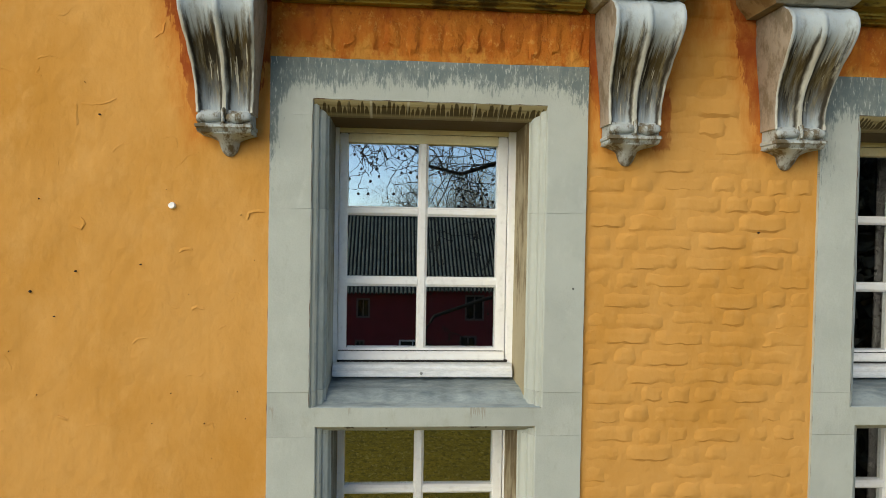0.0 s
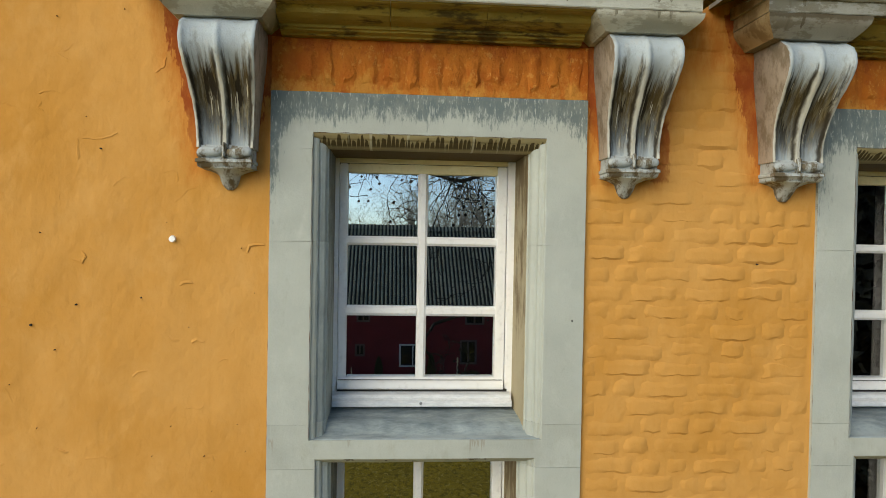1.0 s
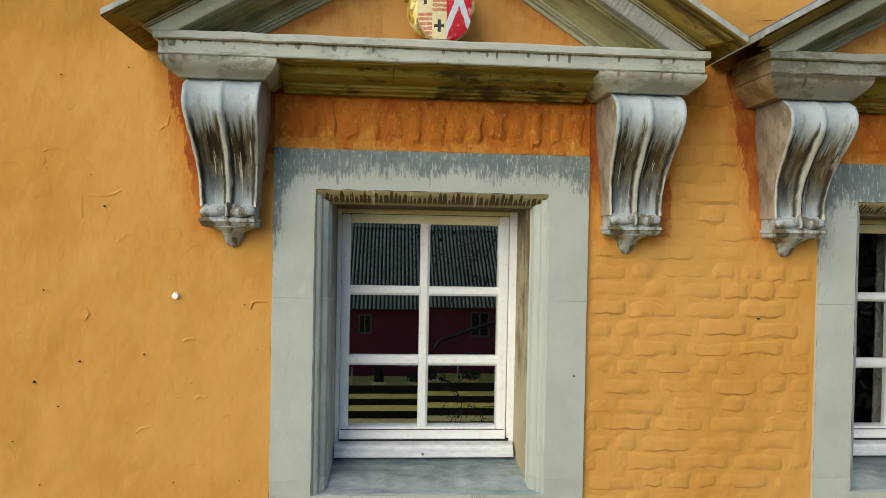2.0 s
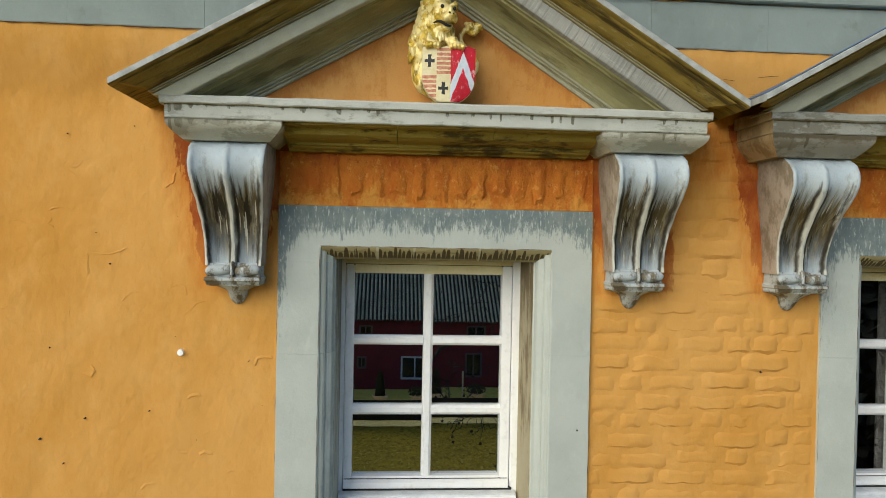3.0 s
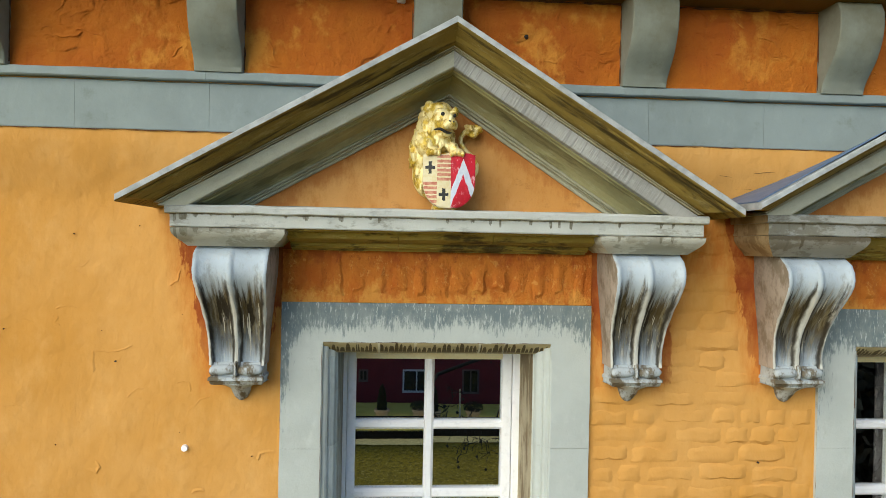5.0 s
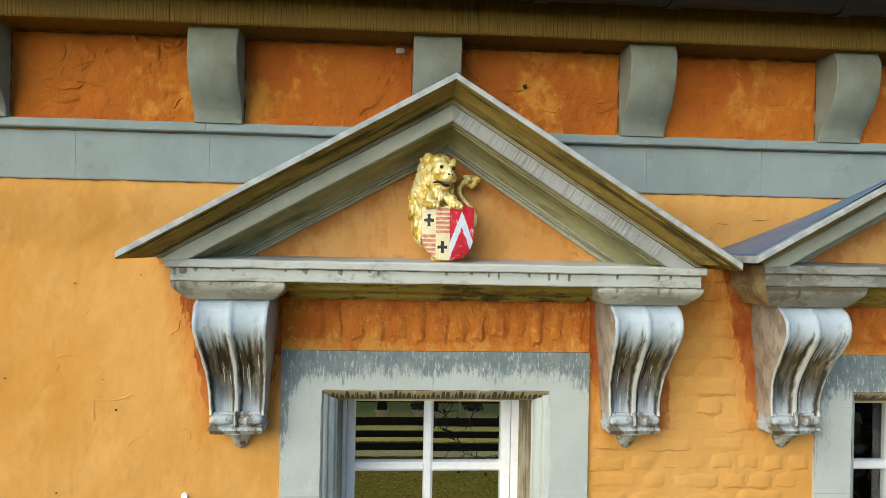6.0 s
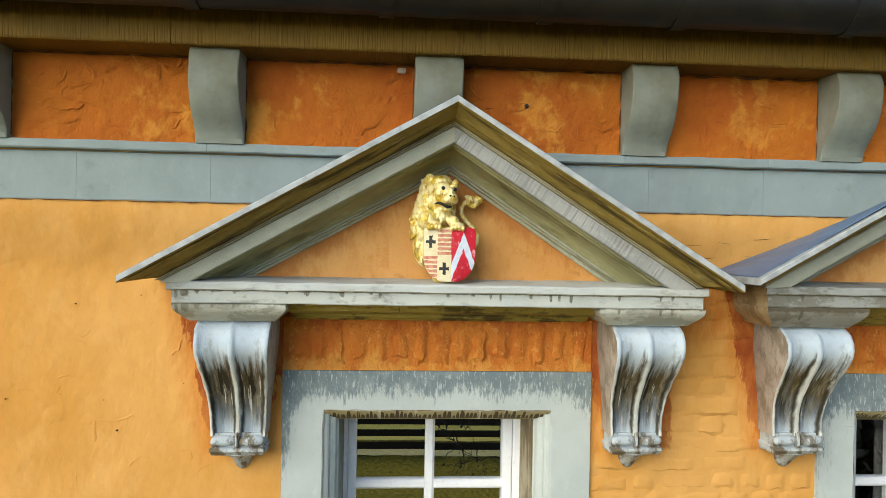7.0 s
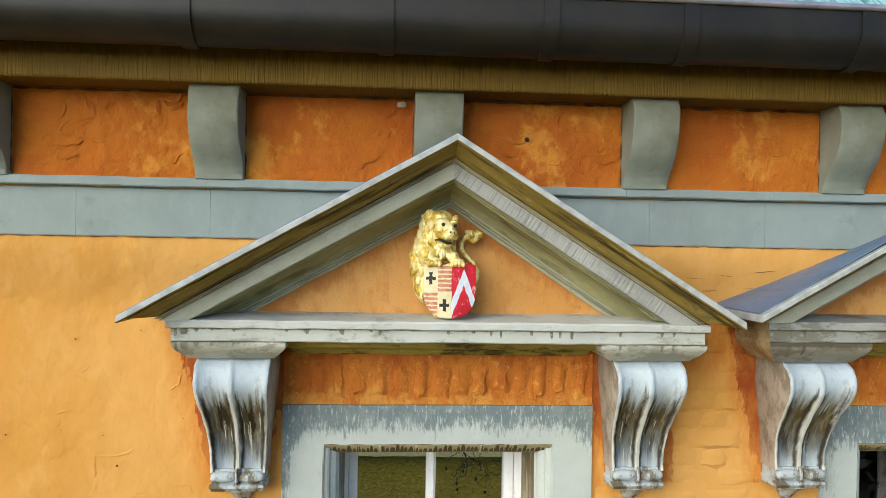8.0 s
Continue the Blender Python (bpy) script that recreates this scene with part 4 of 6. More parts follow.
# ---- windows ----
def glazing(name, cx, z_rows, label, drip=True):
    """A two-light casement. z_rows: (foot, head) of each row of panes, top first."""
    w = thing(name, label, "window", "casement windows", "structure")
    cols = ((-0.356, -0.034), (0.011, 0.333))
    z1, z0 = z_rows[0][1], z_rows[-1][0]
    mid = -0.012
    L, R = cx - 0.424, cx + 0.420
    for a, b in ((L, L + 0.028), (cx + 0.380, R)):
        box("window_frame", a, b, 0.345, 0.43, z0 - 0.10, z1 + 0.07, M_WHITE, w, 0.004)
    box("window_frame", L + 0.028, cx + 0.380, 0.347, 0.43, z1 + 0.043, z1 + 0.07, M_BOUNCE_WHITE, w, 0.003, "head of the frame, cream for warm bounced light")
    # near-black strips drawn as the shadow lines of the joinery
    box("shadow_gap", L + 0.02, R - 0.03, 0.374, 0.43, z1 + 0.034, z1 + 0.05, M_NEAR_BLACK, w)
    bm = bmesh.new()
    add_box(bm, cx - 0.394, cx + cols[0][0], 0.352, 0.42, z0 - 0.03, z1 + 0.040, 0.004)
    add_box(bm, cx + cols[1][1], cx + 0.377, 0.352, 0.42, z0 - 0.03, z1 + 0.040, 0.004)
    add_box(bm, cx + cols[0][0], cx + cols[1][1], 0.3525, 0.42, z0 - 0.03, z0, 0.004)
    sash = obj("sash", finish(bm, "sash"), M_WHITE, w, "white painted sash")
    box("sash_head", cx + cols[0][0], cx + cols[1][1], 0.3525, 0.42, z1, z1 + 0.040, M_BOUNCE_WHITE, sash, 0.004, "top rail, cream for warm bounced light")
    # painted shadow line above the weather board
    box("shadow_gap", cx - 0.39, cx + 0.37, 0.3505, 0.36, z0 - 0.0135, z0 - 0.0095, M_NEAR_BLACK, w)
    def sharp(n2, ax, a, b, c0, c1):
        """A glazing bar with bevelled shoulders, along z (ax 0) or along x (ax 1)."""
        sec = [(-0.5, 0.388), (-0.5, 0.370), (-0.24, 0.357), (0.24, 0.357), (0.5, 0.370), (0.5, 0.388), (0.5, 0.418), (-0.5, 0.418)]
        rings = []
        for t in (c0, c1):
            rings.append([((a + b) / 2 + s * (b - a), y, t) if ax == 0 else (t, y + 0.001, (a + b) / 2 + s * (b - a)) for s, y in sec])
        obj(n2, clean(*loft(rings), n2), M_WHITE, sash)
    sharp("mullion", 0, cx + cols[0][1], cx + cols[1][0], z0, z1)
    for (f_lo, f_hi), (g_lo, g_hi) in zip(z_rows[:-1], z_rows[1:]):
        for c0, c1 in cols:
            sharp("glazing_bar", 1, g_hi, f_lo, cx + c0, cx + c1)
    rng = random.Random(5)
    for lo, hi in z_rows:
        for c0, c1 in cols:
            tx, tz = rng.uniform(-0.0003, 0.0003), rng.uniform(-0.0003, 0.0003)
            # sealed units draw their glass slightly hollow in the cold
            xa, xb, za, zb, g = cx + c0 - 0.006, cx + c1 + 0.006, lo - 0.006, hi + 0.006, 10
            vs = []
            for j in range(g + 1):
                for i in range(g + 1):
                    x, z = xa + (xb - xa) * i / g, za + (zb - za) * j / g
                    dx, dz = x - (xa + xb) / 2, z - (za + zb) / 2
                    vs.append((x, 0.3922 + tx * dx * 6 + tz * dz * 6 - 0.0115 * (dx * dx + dz * dz), z))
            fs = [(j * (g + 1) + i, j * (g + 1) + i + 1, (j + 1) * (g + 1) + i + 1, (j + 1) * (g + 1) + i) for j in range(g) for i in range(g)]
            front = len(fs)
            bv, bf = plain_box(xa, xb, 0.3935, 0.397, za, zb)
            fs += [tuple(k + len(vs) for k in q) for q in bf]
            p = obj("pane", mesh_of("pane", vs + bv, fs), [M_GLASS, M_CLEAR], sash)
            for k, f in enumerate(p.data.polygons):
                f.material_index = 0 if k < front else 1
                f.use_smooth = k < front
            p.visible_shadow = False
    # weather board and sill board
    sec = [(0.358, z0 - 0.010), (0.336, z0 - 0.019), (0.330, z0 - 0.024), (0.330, z0 - 0.046), (0.336, z0 - 0.052), (0.358, z0 - 0.052)]
    bar("weather_board", sec, cx - 0.392, cx + 0.372, M_WHITE, w)
    # painted shadow line between weather board and sill board
    box("shadow_gap", L + 0.03, R - 0.03, 0.340, 0.4, z0 - 0.075, z0 - 0.050, M_NEAR_BLACK, w)
    sec = [(0.40, z0 - 0.060), (0.300, z0 - 0.064), (0.287, z0 - 0.068), (0.284, z0 - 0.080), (0.274, z0 - 0.086), (0.266, z0 - 0.089), (0.266, z0 - 0.114), (0.271, z0 - 0.118), (0.40, z0 - 0.118)]
    bar("sill_board", sec, cx - 0.410, cx + 0.402, M_WHITE_DIRTY, w, "weathered white sill board")
    bm = bmesh.new()
    bmesh.ops.create_cone(bm, cap_ends=True, segments=16, radius1=0.007, radius2=0.006, depth=0.004, matrix=pose(cx - 0.012, 0.2645, z0 - 0.100, 90))
    obj("screw", finish(bm, "screw"), M_STEEL, w, "steel screw head")
    return w


UP = ((6.462, 6.752), (6.140, 6.420), (5.812, 6.095))
LOW = ((5.17, 5.455), (4.846, 5.13), (4.52, 4.803))
glazing("window_1", 0.0, UP, "white wooden six-pane casement with dirty sill board")
glazing("window_2", 0.0, LOW, "white wooden lower casement under the stone transom")
glazing("window_3", C2, UP, "white wooden six-pane casement of the neighbouring window")
glazing("window_4", C2, LOW, "white wooden lower casement of the neighbouring window")
# a pale curtain behind the neighbouring window
n = 60
ring = [[(2.335 + 0.36 * i / n, 0.56 + 0.018 * math.sin(i * 0.9), z) for i in range(n + 1)] + [(2.335 + 0.36 * i / n, 0.566 + 0.018 * math.sin(i * 0.9), z) for i in range(n, -1, -1)] for z in (3.6, 7.3)]
tagged(obj("curtain", clean(*loft(ring), "curtain", True), M_CURTAIN), "white pleated curtain hanging inside the window", "curtain")


# ---- consoles ----
def console():
    """A scrolled stone bracket; its own origin is the middle of its head, at the wall."""
    c = thing("console", "grey stone scroll console with dark run-off streaks", "console", "scroll consoles")
    prof = [(0.0, -0.200, 0.138), (-0.010, -0.216, 0.139), (-0.03, -0.246, 0.140), (-0.06, -0.266, 0.139), (-0.09, -0.273, 0.138), (-0.12, -0.268, 0.136), (-0.15, -0.252, 0.133), (-0.18, -0.229, 0.130), (-0.22, -0.196, 0.126), (-0.26, -0.166, 0.122), (-0.30, -0.143, 0.118), (-0.34, -0.126, 0.114), (-0.38, -0.116, 0.111), (-0.42, -0.112, 0.109), (-0.455, -0.113, 0.108), (-0.470, -0.114, 0.108)]
    us = [-1, -0.985, -0.9, -0.86, -0.8, -0.68, -0.54, -0.38, -0.22, -0.12, -0.075, -0.05, 0, 0.05, 0.075, 0.12, 0.22, 0.38, 0.54, 0.68, 0.8, 0.86, 0.9, 0.985, 1]
    def flute(u, z):
        a = abs(u)
        deep = 0.008 + 0.022 * min(1.0, max(0.0, (-z - 0.03) / 0.15))
        if a > 0.985:
            return 0.003
        if a >= 0.9 or a <= 0.05:
            return 0.0
        t = (a - 0.05) / 0.85
        return deep * math.sin(math.pi * t) ** 0.55
    rings = []
    steps = []
    for (z0, y0, w0), (z1, y1, w1) in zip(prof, prof[1:]):
        for k in range(3):
            t = k / 3
            steps.append((z0 + (z1 - z0) * t, y0 + (y1 - y0) * t, w0 + (w1 - w0) * t))
    steps.append(prof[-1])
    for z, y, w in steps:
        ring = [(u * w + 0.003 * noise.noise((u * 3, z * 25, 1)), y + flute(u, z) + 0.004 * noise.noise((u * 5, z * 16, 3)) + 0.0025 * noise.noise((u * 14, z * 60, 5)), z) for u in us]
        ring += [(w, 0.01, z), (-w, 0.01, z)]
        rings.append(ring)
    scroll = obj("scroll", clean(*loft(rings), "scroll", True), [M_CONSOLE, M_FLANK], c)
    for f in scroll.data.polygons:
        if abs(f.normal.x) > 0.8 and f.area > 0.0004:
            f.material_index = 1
    scroll.data.set_sharp_from_angle(angle=radians(60))
    # rolled foot: two cushions and a tie, then the tablet and the pendant
    for side in (-1, 1):
        rings = []
        for k in range(13):
            a = k / 12
            x = side * (0.006 + 0.098 * a)
            r = 0.0165 + 0.005 * math.sin(a * math.pi) - (0.006 if k in (0, 12) else 0) + 0.003 * noise.noise((a * 4, side, 8))
            rings.append([(x, -0.108 + r * 1.25 * math.cos(b) + 0.005 * noise.noise((x * 30, b, 1)), -0.489 + 0.006 * side * (a - 0.5) + r * math.sin(b) + 0.005 * noise.noise((x * 32, b, 4 + side))) for b in [i * math.tau / 14 for i in range(14)]])
        obj("foot_roll", clean(*loft(rings), "foot_roll", True), M_CONSOLE_ROLL, c, "pale rolled foot of the scroll")
    bm = bmesh.new()
    add_box(bm, -0.007, 0.007, -0.134, -0.02, -0.512, -0.452, 0.005)
    obj("foot_tie", finish(bm, "foot_tie", True), M_CONSOLE_ROLL, c)
    rings = []
    for hw, d, z in ((0.099, 0.10, -0.46), (0.100, 0.112, -0.512), (0.107, 0.130, -0.517), (0.107, 0.131, -0.528), (0.101, 0.124, -0.531), (0.103, 0.120, -0.535), (0.101, 0.114, -0.545), (0.094, 0.10, -0.550)):
        n = 14
        ring = [(-hw + 2 * hw * i / n, -d + 0.004 * noise.noise((i * 0.5, z * 40, 7)), z + 0.004 * noise.noise((i * 0.45, z * 9, 3))) for i in range(n + 1)]
        rings.append(ring + [(hw, 0.01, z), (-hw, 0.01, z)])
    tablet = obj("tablet", clean(*loft(rings), "tablet", True), M_CONSOLE_ROLL, c)
    tablet.data.set_sharp_from_angle(angle=radians(45))
    rings = []
    for k in range(17):
        t = k / 16
        w = 0.070 * max(0.0, 1 - t / 0.36) ** 1.7 + 0.038 * math.sqrt(max(0.0, 1 - ((t - 0.2) / 0.82) ** 2)) + 0.001
        d = 0.10 * (1 - t) ** 1.2 + 0.016
        z = -0.546 - 0.082 * t
        rings.append([(w * math.cos(b), -d * math.sin(b) ** 0.7, z) for b in [math.pi * i / 12 for i in range(13)]] + [(-w, 0.01, z), (w, 0.01, z)])
    obj("pendant", clean(*loft(rings), "pendant", True), M_CONSOLE_ROLL, c, "grey drop-shaped pendant")
    return c


KZ = 7.265
con = console()
con.location = (-0.805, 0, KZ)
for x in (0.812, C2 - 0.80, C2 + 0.80):
    copy_thing(con, pose(x, 0, KZ))


# ---- pediments ----
APEX, PEAK = 8.109, 0.019   # height of the roof's ridge, and how far it lies off the window's axis
RISE = {-1: 0.565, 1: 0.618}  # the slopes fall unevenly
WIDEN = {-1: 0.96, 1: 1.11}   # and their mouldings narrow or widen towards the foot


def rake(name, prof, side, cx, mat, parent, foot, dz=0.0, label="", cuts=24, jitter=0.0012, square=None):
    """A sloping moulding. prof: (y, d) with d the height under the roof line. It ends on the level foot, or cut upright at square."""
    rise, wide = RISE[side], WIDEN[side]
    turn = math.atan(rise) * side
    place = pose(cx + PEAK, 0, APEX + dz, 0, math.degrees(turn), 0)
    back = place.inverted()
    rings = []
    for k in range(cuts + 1):
        ring = []
        t = k / cuts
        for y, d in prof:
            reach = square or (APEX + dz + d * wide - foot) / rise
            x = reach * t
            j = jitter * noise.noise((x * 8 + side, y * 20, d * 20)) if 0 < k < cuts else 0
            fall = 0.19 * (1 - t) if y == 0.0 else 0.0  # the roof leans back to the wall, most at the ridge
            ring.append(tuple(back @ Vector((cx + PEAK + side * x, y + j, APEX + dz + d * (1 + (wide - 1) * t) - rise * x + j - fall))))
        rings.append(ring)
    ob = obj(name, clean(*loft(rings), name), mat, parent, label)
    ob.matrix_local = place
    return ob


def pediment(cx, dz, half, label, m_corona, m_fillet, m_cap):
    p = thing("pediment", label, "pediment", "window pediments")
    h = half
    # corona: two steps, the upper one proud
    bar("corona", [(0, 7.336), (-0.283, 7.336), (-0.286, 7.340), (-0.288, 7.382), (-0.296, 7.385), (0, 7.385)], cx - 1.02 * h, cx + 1.008 * h, m_corona, p, "pale stone corona with dark drip marks", 60, 0.003, 7.336).location.z += dz
    bar("corona_fillet", [(0, 7.385), (-0.298, 7.385), (-0.306, 7.389), (-0.307, 7.410), (-0.300, 7.417), (-0.07, 7.432), (0, 7.432)], cx - 1.034 * h, cx + 1.022 * h, m_fillet, p, "", 60, 0.003, 7.385).location.z += dz
    for side in (-1, 1):
        rings = []
        for k in range(17):
            t = k / 16
            g = math.sin(min(1.0, t * 1.12) * math.pi / 2) ** 1.15
            hw, d, z = 0.160 + 0.050 * g, 0.228 + 0.056 * g, KZ + dz * t + (7.334 - KZ) * t
            x0 = cx + side * 0.81 * h
            rings.append([(x0 - hw, 0, z - KZ), (x0 - hw, -d * 0.5, z - KZ), (x0 - hw, -d, z - KZ), (x0 - hw * 0.3, -d - 0.001, z - KZ), (x0 + hw * 0.4, -d, z - KZ), (x0 + hw, -d, z - KZ), (x0 + hw, -d * 0.4, z - KZ), (x0 + hw, 0, z - KZ)])
        cap = obj("cap_block", clean(*loft(rings), "cap_block", True), m_cap, p, "grey ovolo block over the console")
        cap.data.set_sharp_from_angle(angle=radians(35))
        cap.location = (0, 0, KZ)
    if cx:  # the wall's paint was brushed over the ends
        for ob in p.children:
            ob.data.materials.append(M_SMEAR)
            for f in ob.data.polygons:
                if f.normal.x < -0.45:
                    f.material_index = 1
    bed = [(0.0, 7.336), (-0.262, 7.336), (-0.258, 7.330), (-0.205, 7.328), (-0.198, 7.320), (-0.185, 7.304), (-0.15, 7.293), (-0.11, 7.288), (-0.098, 7.287), (-0.096, 7.276), (-0.082, 7.274), (-0.078, 7.268), (-0.05, 7.262), (-0.045, 7.256), (0, 7.256)]
    for a, b in ((-0.606, -0.176), (-0.174, 0.196), (0.198, 0.606)):
        bar("bed_moulding", [(y, z + (dz if z > 7.3 else 0)) for y, z in bed], cx + a, cx + b, M_BED, p, "olive-stained bed moulding, darkened for shade", 14, 0.002, 7.256)
    # tympanum
    foot = 7.425 + dz
    slope = 0.59
    reach = (APEX + dz - 0.2 - foot) / slope
    n = 44
    verts, faces = [], []
    for j in range(n + 1):
        for i in range(2 * n + 1):
            t = j / n
            x = (i / n - 1) * reach * (1 - t)
            z = foot - 0.02 + (reach * slope + 0.02) * t
            e = 0.004 * (noise.noise((x * 8, 7, z * 8)) + 0.5 * noise.noise((x * 22, 7, z * 22)))
            verts.append((x + 0.01, -0.079 - e * 0.6, z - foot))
    w = 2 * n + 1
    faces = [(j * w + i, j * w + i + 1, (j + 1) * w + i + 1, (j + 1) * w + i) for j in range(n) for i in range(2 * n)]
    me = clean(verts, faces, "tympanum")
    obj("tympanum", me, M_TYMP, p, "rough ochre tympanum with red coat left under the mouldings").location = (cx, 0, foot)
    bm = bmesh.new()
    add_box(bm, -0.262, 0.258, -0.087, -0.07, -0.01, 0.052, 0.003, 0.002)
    obj("plinth_course", finish(bm, "plinth_course"), M_TYMP, p, "low ochre-painted block course").location = (cx, 0, foot)
    for side in (-1, 1):
        tooled = M_RAKE_TOOLED if side > 0 else M_RAKE
        tip = (APEX - 7.441) / RISE[side] - (0.02 if cx else 0.0)
        slab = rake("roof_slab", [(0.0, 0.0), (-0.433, 0.0), (-0.436, -0.003), (-0.436, -0.023), (-0.431, -0.027), (0.0, -0.027)], side, cx, [M_LEAD_EDGE, M_OLIVE], p, foot, dz, "pale weathered roof slab edge", 24, 0.0012, tip)
        # downward faces get the darker olive, as shade below the slab
        for f in slab.data.polygons:
            f.material_index = 1 if f.normal.z < -0.6 else 0
        rake("roof_sheet", [(0.0, 0.006), (-0.402, 0.006), (-0.402, 0.001), (0.0, 0.001)], side, cx, M_LEAD, p, foot, dz, "blue-grey lead sheet", 8, 0.0012, tip - 0.004)
        rake("raking_cyma", [(-0.30, -0.050), (-0.408, -0.028), (-0.412, -0.031), (-0.406, -0.038), (-0.392, -0.041), (-0.378, -0.047), (-0.364, -0.057), (-0.351, -0.066), (-0.339, -0.071), (-0.333, -0.072), (-0.30, -0.0745)], side, cx, M_OLIVE, p, foot + 0.004, dz, "olive-brown stained sloping cyma, darkened for shade", 30, 0.002)
        rake("raking_fillet", [(-0.27, -0.0750), (-0.319, -0.0750), (-0.321, -0.0765), (-0.321, -0.0800), (-0.318, -0.0812), (-0.311, -0.0812), (-0.311, -0.0835), (-0.315, -0.0845), (-0.315, -0.0880), (-0.310, -0.0890), (-0.27, -0.0890)], side, cx, M_RIDGE, p, foot - 0.004, dz, "thin double raking fillet", 30, 0.0012)
        rake("raking_fascia", [(-0.15, -0.0895), (-0.302, -0.0895), (-0.304, -0.092), (-0.303, -0.148), (-0.299, -0.152), (-0.28, -0.152), (-0.15, -0.152)], side, cx, tooled, p, foot - 0.012, dz, "grey tooled raking fascia" if side > 0 else "plain grey raking fascia", 30, 0.0016)
        rake("raking_bed", [(-0.055, -0.1525), (-0.268, -0.1525), (-0.264, -0.158), (-0.250, -0.160), (-0.246, -0.166), (-0.215, -0.168), (-0.175, -0.175), (-0.145, -0.187), (-0.126, -0.203), (-0.120, -0.212), (-0.055, -0.212)], side, cx, M_HOLLOW, p, foot, dz, "green-stained hollow bed moulding", 30, 0.0018)
        rake("inner_fillet", [(-0.05, -0.2125), (-0.117, -0.2125), (-0.119, -0.215), (-0.118, -0.222), (-0.112, -0.224), (-0.105, -0.225), (-0.107, -0.229), (-0.106, -0.234), (-0.099, -0.236), (-0.094, -0.238), (-0.095, -0.242), (-0.092, -0.250), (-0.05, -0.250)], side, cx, M_INNER, p, foot, dz, "pale stepped inner fillet", 30, 0.0010)
    return p


pediment(0.0, 0.0, 1.0, "grey stone window pediment with lead roof and red tympanum", M_CORNICE, M_FILLET, M_CAP)
pediment(C2, 0.014, 1.015, "brown-stained, shade-darkened neighbouring stone window pediment with lead roof", M_CORNICE_BROWN, M_FILLET_BROWN, M_CAP_BROWN)


# ---- lion with shield ----
def lion():
    unit = bmesh.new()
    bmesh.ops.create_icosphere(unit, subdivisions=3, radius=1.0)
    uv, uf = [v.co.copy() for v in unit.verts], [[v.index for v in f.verts] for f in unit.faces]
    unit.free()
    raw_v, raw_f = [], []
    bm = None
    def ball(bm, c, r, rot=(0, 0, 0)):
        m = pose(*c, *rot) @ Matrix.Diagonal((*r, 1))
        k = len(raw_v)
        raw_v.extend([tuple(m @ v) for v in uv])
        raw_f.extend([tuple(i + k for i in f) for f in uf])
    ball(bm, (-0.045, -0.165, 7.60), (0.078, 0.062, 0.14))
    ball(bm, (-0.078, -0.165, 7.575), (0.046, 0.055, 0.10))
    ball(bm, (-0.086, -0.175, 7.640), (0.046, 0.058, 0.085))
    ball(bm, (-0.090, -0.165, 7.570), (0.038, 0.05, 0.08))
    ball(bm, (-0.062, -0.19, 7.735), (0.050, 0.058, 0.075))
    ball(bm, (0.117, -0.130, 7.746), (0.034, 0.013, 0.022), (0, -15, 0))
    ball(bm, (-0.045, -0.19, 7.695), (0.072, 0.062, 0.07))
    ball(bm, (-0.028, -0.188, 7.775), (0.060, 0.056, 0.070))
    ball(bm, (-0.014, -0.224, 7.768), (0.048, 0.042, 0.052))
    ball(bm, (0.014, -0.258, 7.750), (0.027, 0.032, 0.022))
    ball(bm, (-0.002, -0.256, 7.742), (0.022, 0.028, 0.019))
    ball(bm, (0.028, -0.252, 7.744), (0.015, 0.028, 0.018))
    ball(bm, (-0.012, -0.244, 7.708), (0.030, 0.026, 0.013))
    ball(bm, (0.012, -0.264, 7.770), (0.012, 0.022, 0.02))
    ball(bm, (-0.066, -0.204, 7.828), (0.019, 0.015, 0.021))
    ball(bm, (0.036, -0.204, 7.806), (0.014, 0.014, 0.022))
    ball(bm, (-0.022, -0.2, 7.818), (0.044, 0.042, 0.026))
    ball(bm, (-0.024, -0.246, 7.803), (0.020, 0.014, 0.008))
    ball(bm, (0.026, -0.244, 7.798), (0.016, 0.014, 0.008))
    ball(bm, (-0.075, -0.235, 7.664), (0.036, 0.036, 0.038))
    ball(bm, (0.026, -0.235, 7.660), (0.024, 0.036, 0.024))
    for px, pz in ((-0.050, 7.640), (0.040, 7.638)):  # paws with their toes
        for k in range(4):
            ball(bm, (px - 0.021 + k * 0.014, -0.272, pz - 0.003 * abs(k - 1.5)), (0.0085, 0.020, 0.013))
        ball(bm, (px, -0.258, pz + 0.006), (0.028, 0.024, 0.015))
    rng = random.Random(2)
    for k in range(330):  # locks of the mane
        a = rng.uniform(-1.75, 1.75)
        z = rng.uniform(7.60, 7.82)
        rad = 0.090 - max(0.0, z - 7.655) * 0.29
        x, y = -0.044 + rad * math.sin(a), -0.185 - (rad * 0.78) * math.cos(a)
        if abs(a - 0.20) < 0.80 and z > 7.705 or (abs(a) < 1.0 and z < 7.665) or (a > 0.6 and z < 7.7):
            continue
        ball(bm, (x, y, z), (0.0058, 0.009, 0.021), (rng.uniform(-25, 25), rng.uniform(-34, 20), 0))
    for k in range(40):  # curls down the flank
        z = rng.uniform(7.50, 7.64)
        ball(bm, (-0.116 + (7.6 - z) * 0.16 + rng.uniform(0.0, 0.016), -0.17 - rng.uniform(-0.03, 0.045), z), (0.008, 0.010, 0.018), (rng.uniform(-25, 25), rng.uniform(-20, 20), 0))
    tail = [(0.112, -0.15, 7.555), (0.128, -0.15, 7.580), (0.130, -0.15, 7.607), (0.113, -0.145, 7.640), (0.084, -0.14, 7.668), (0.067, -0.135, 7.692), (0.066, -0.13, 7.718), (0.080, -0.13, 7.740), (0.102, -0.13, 7.746)]
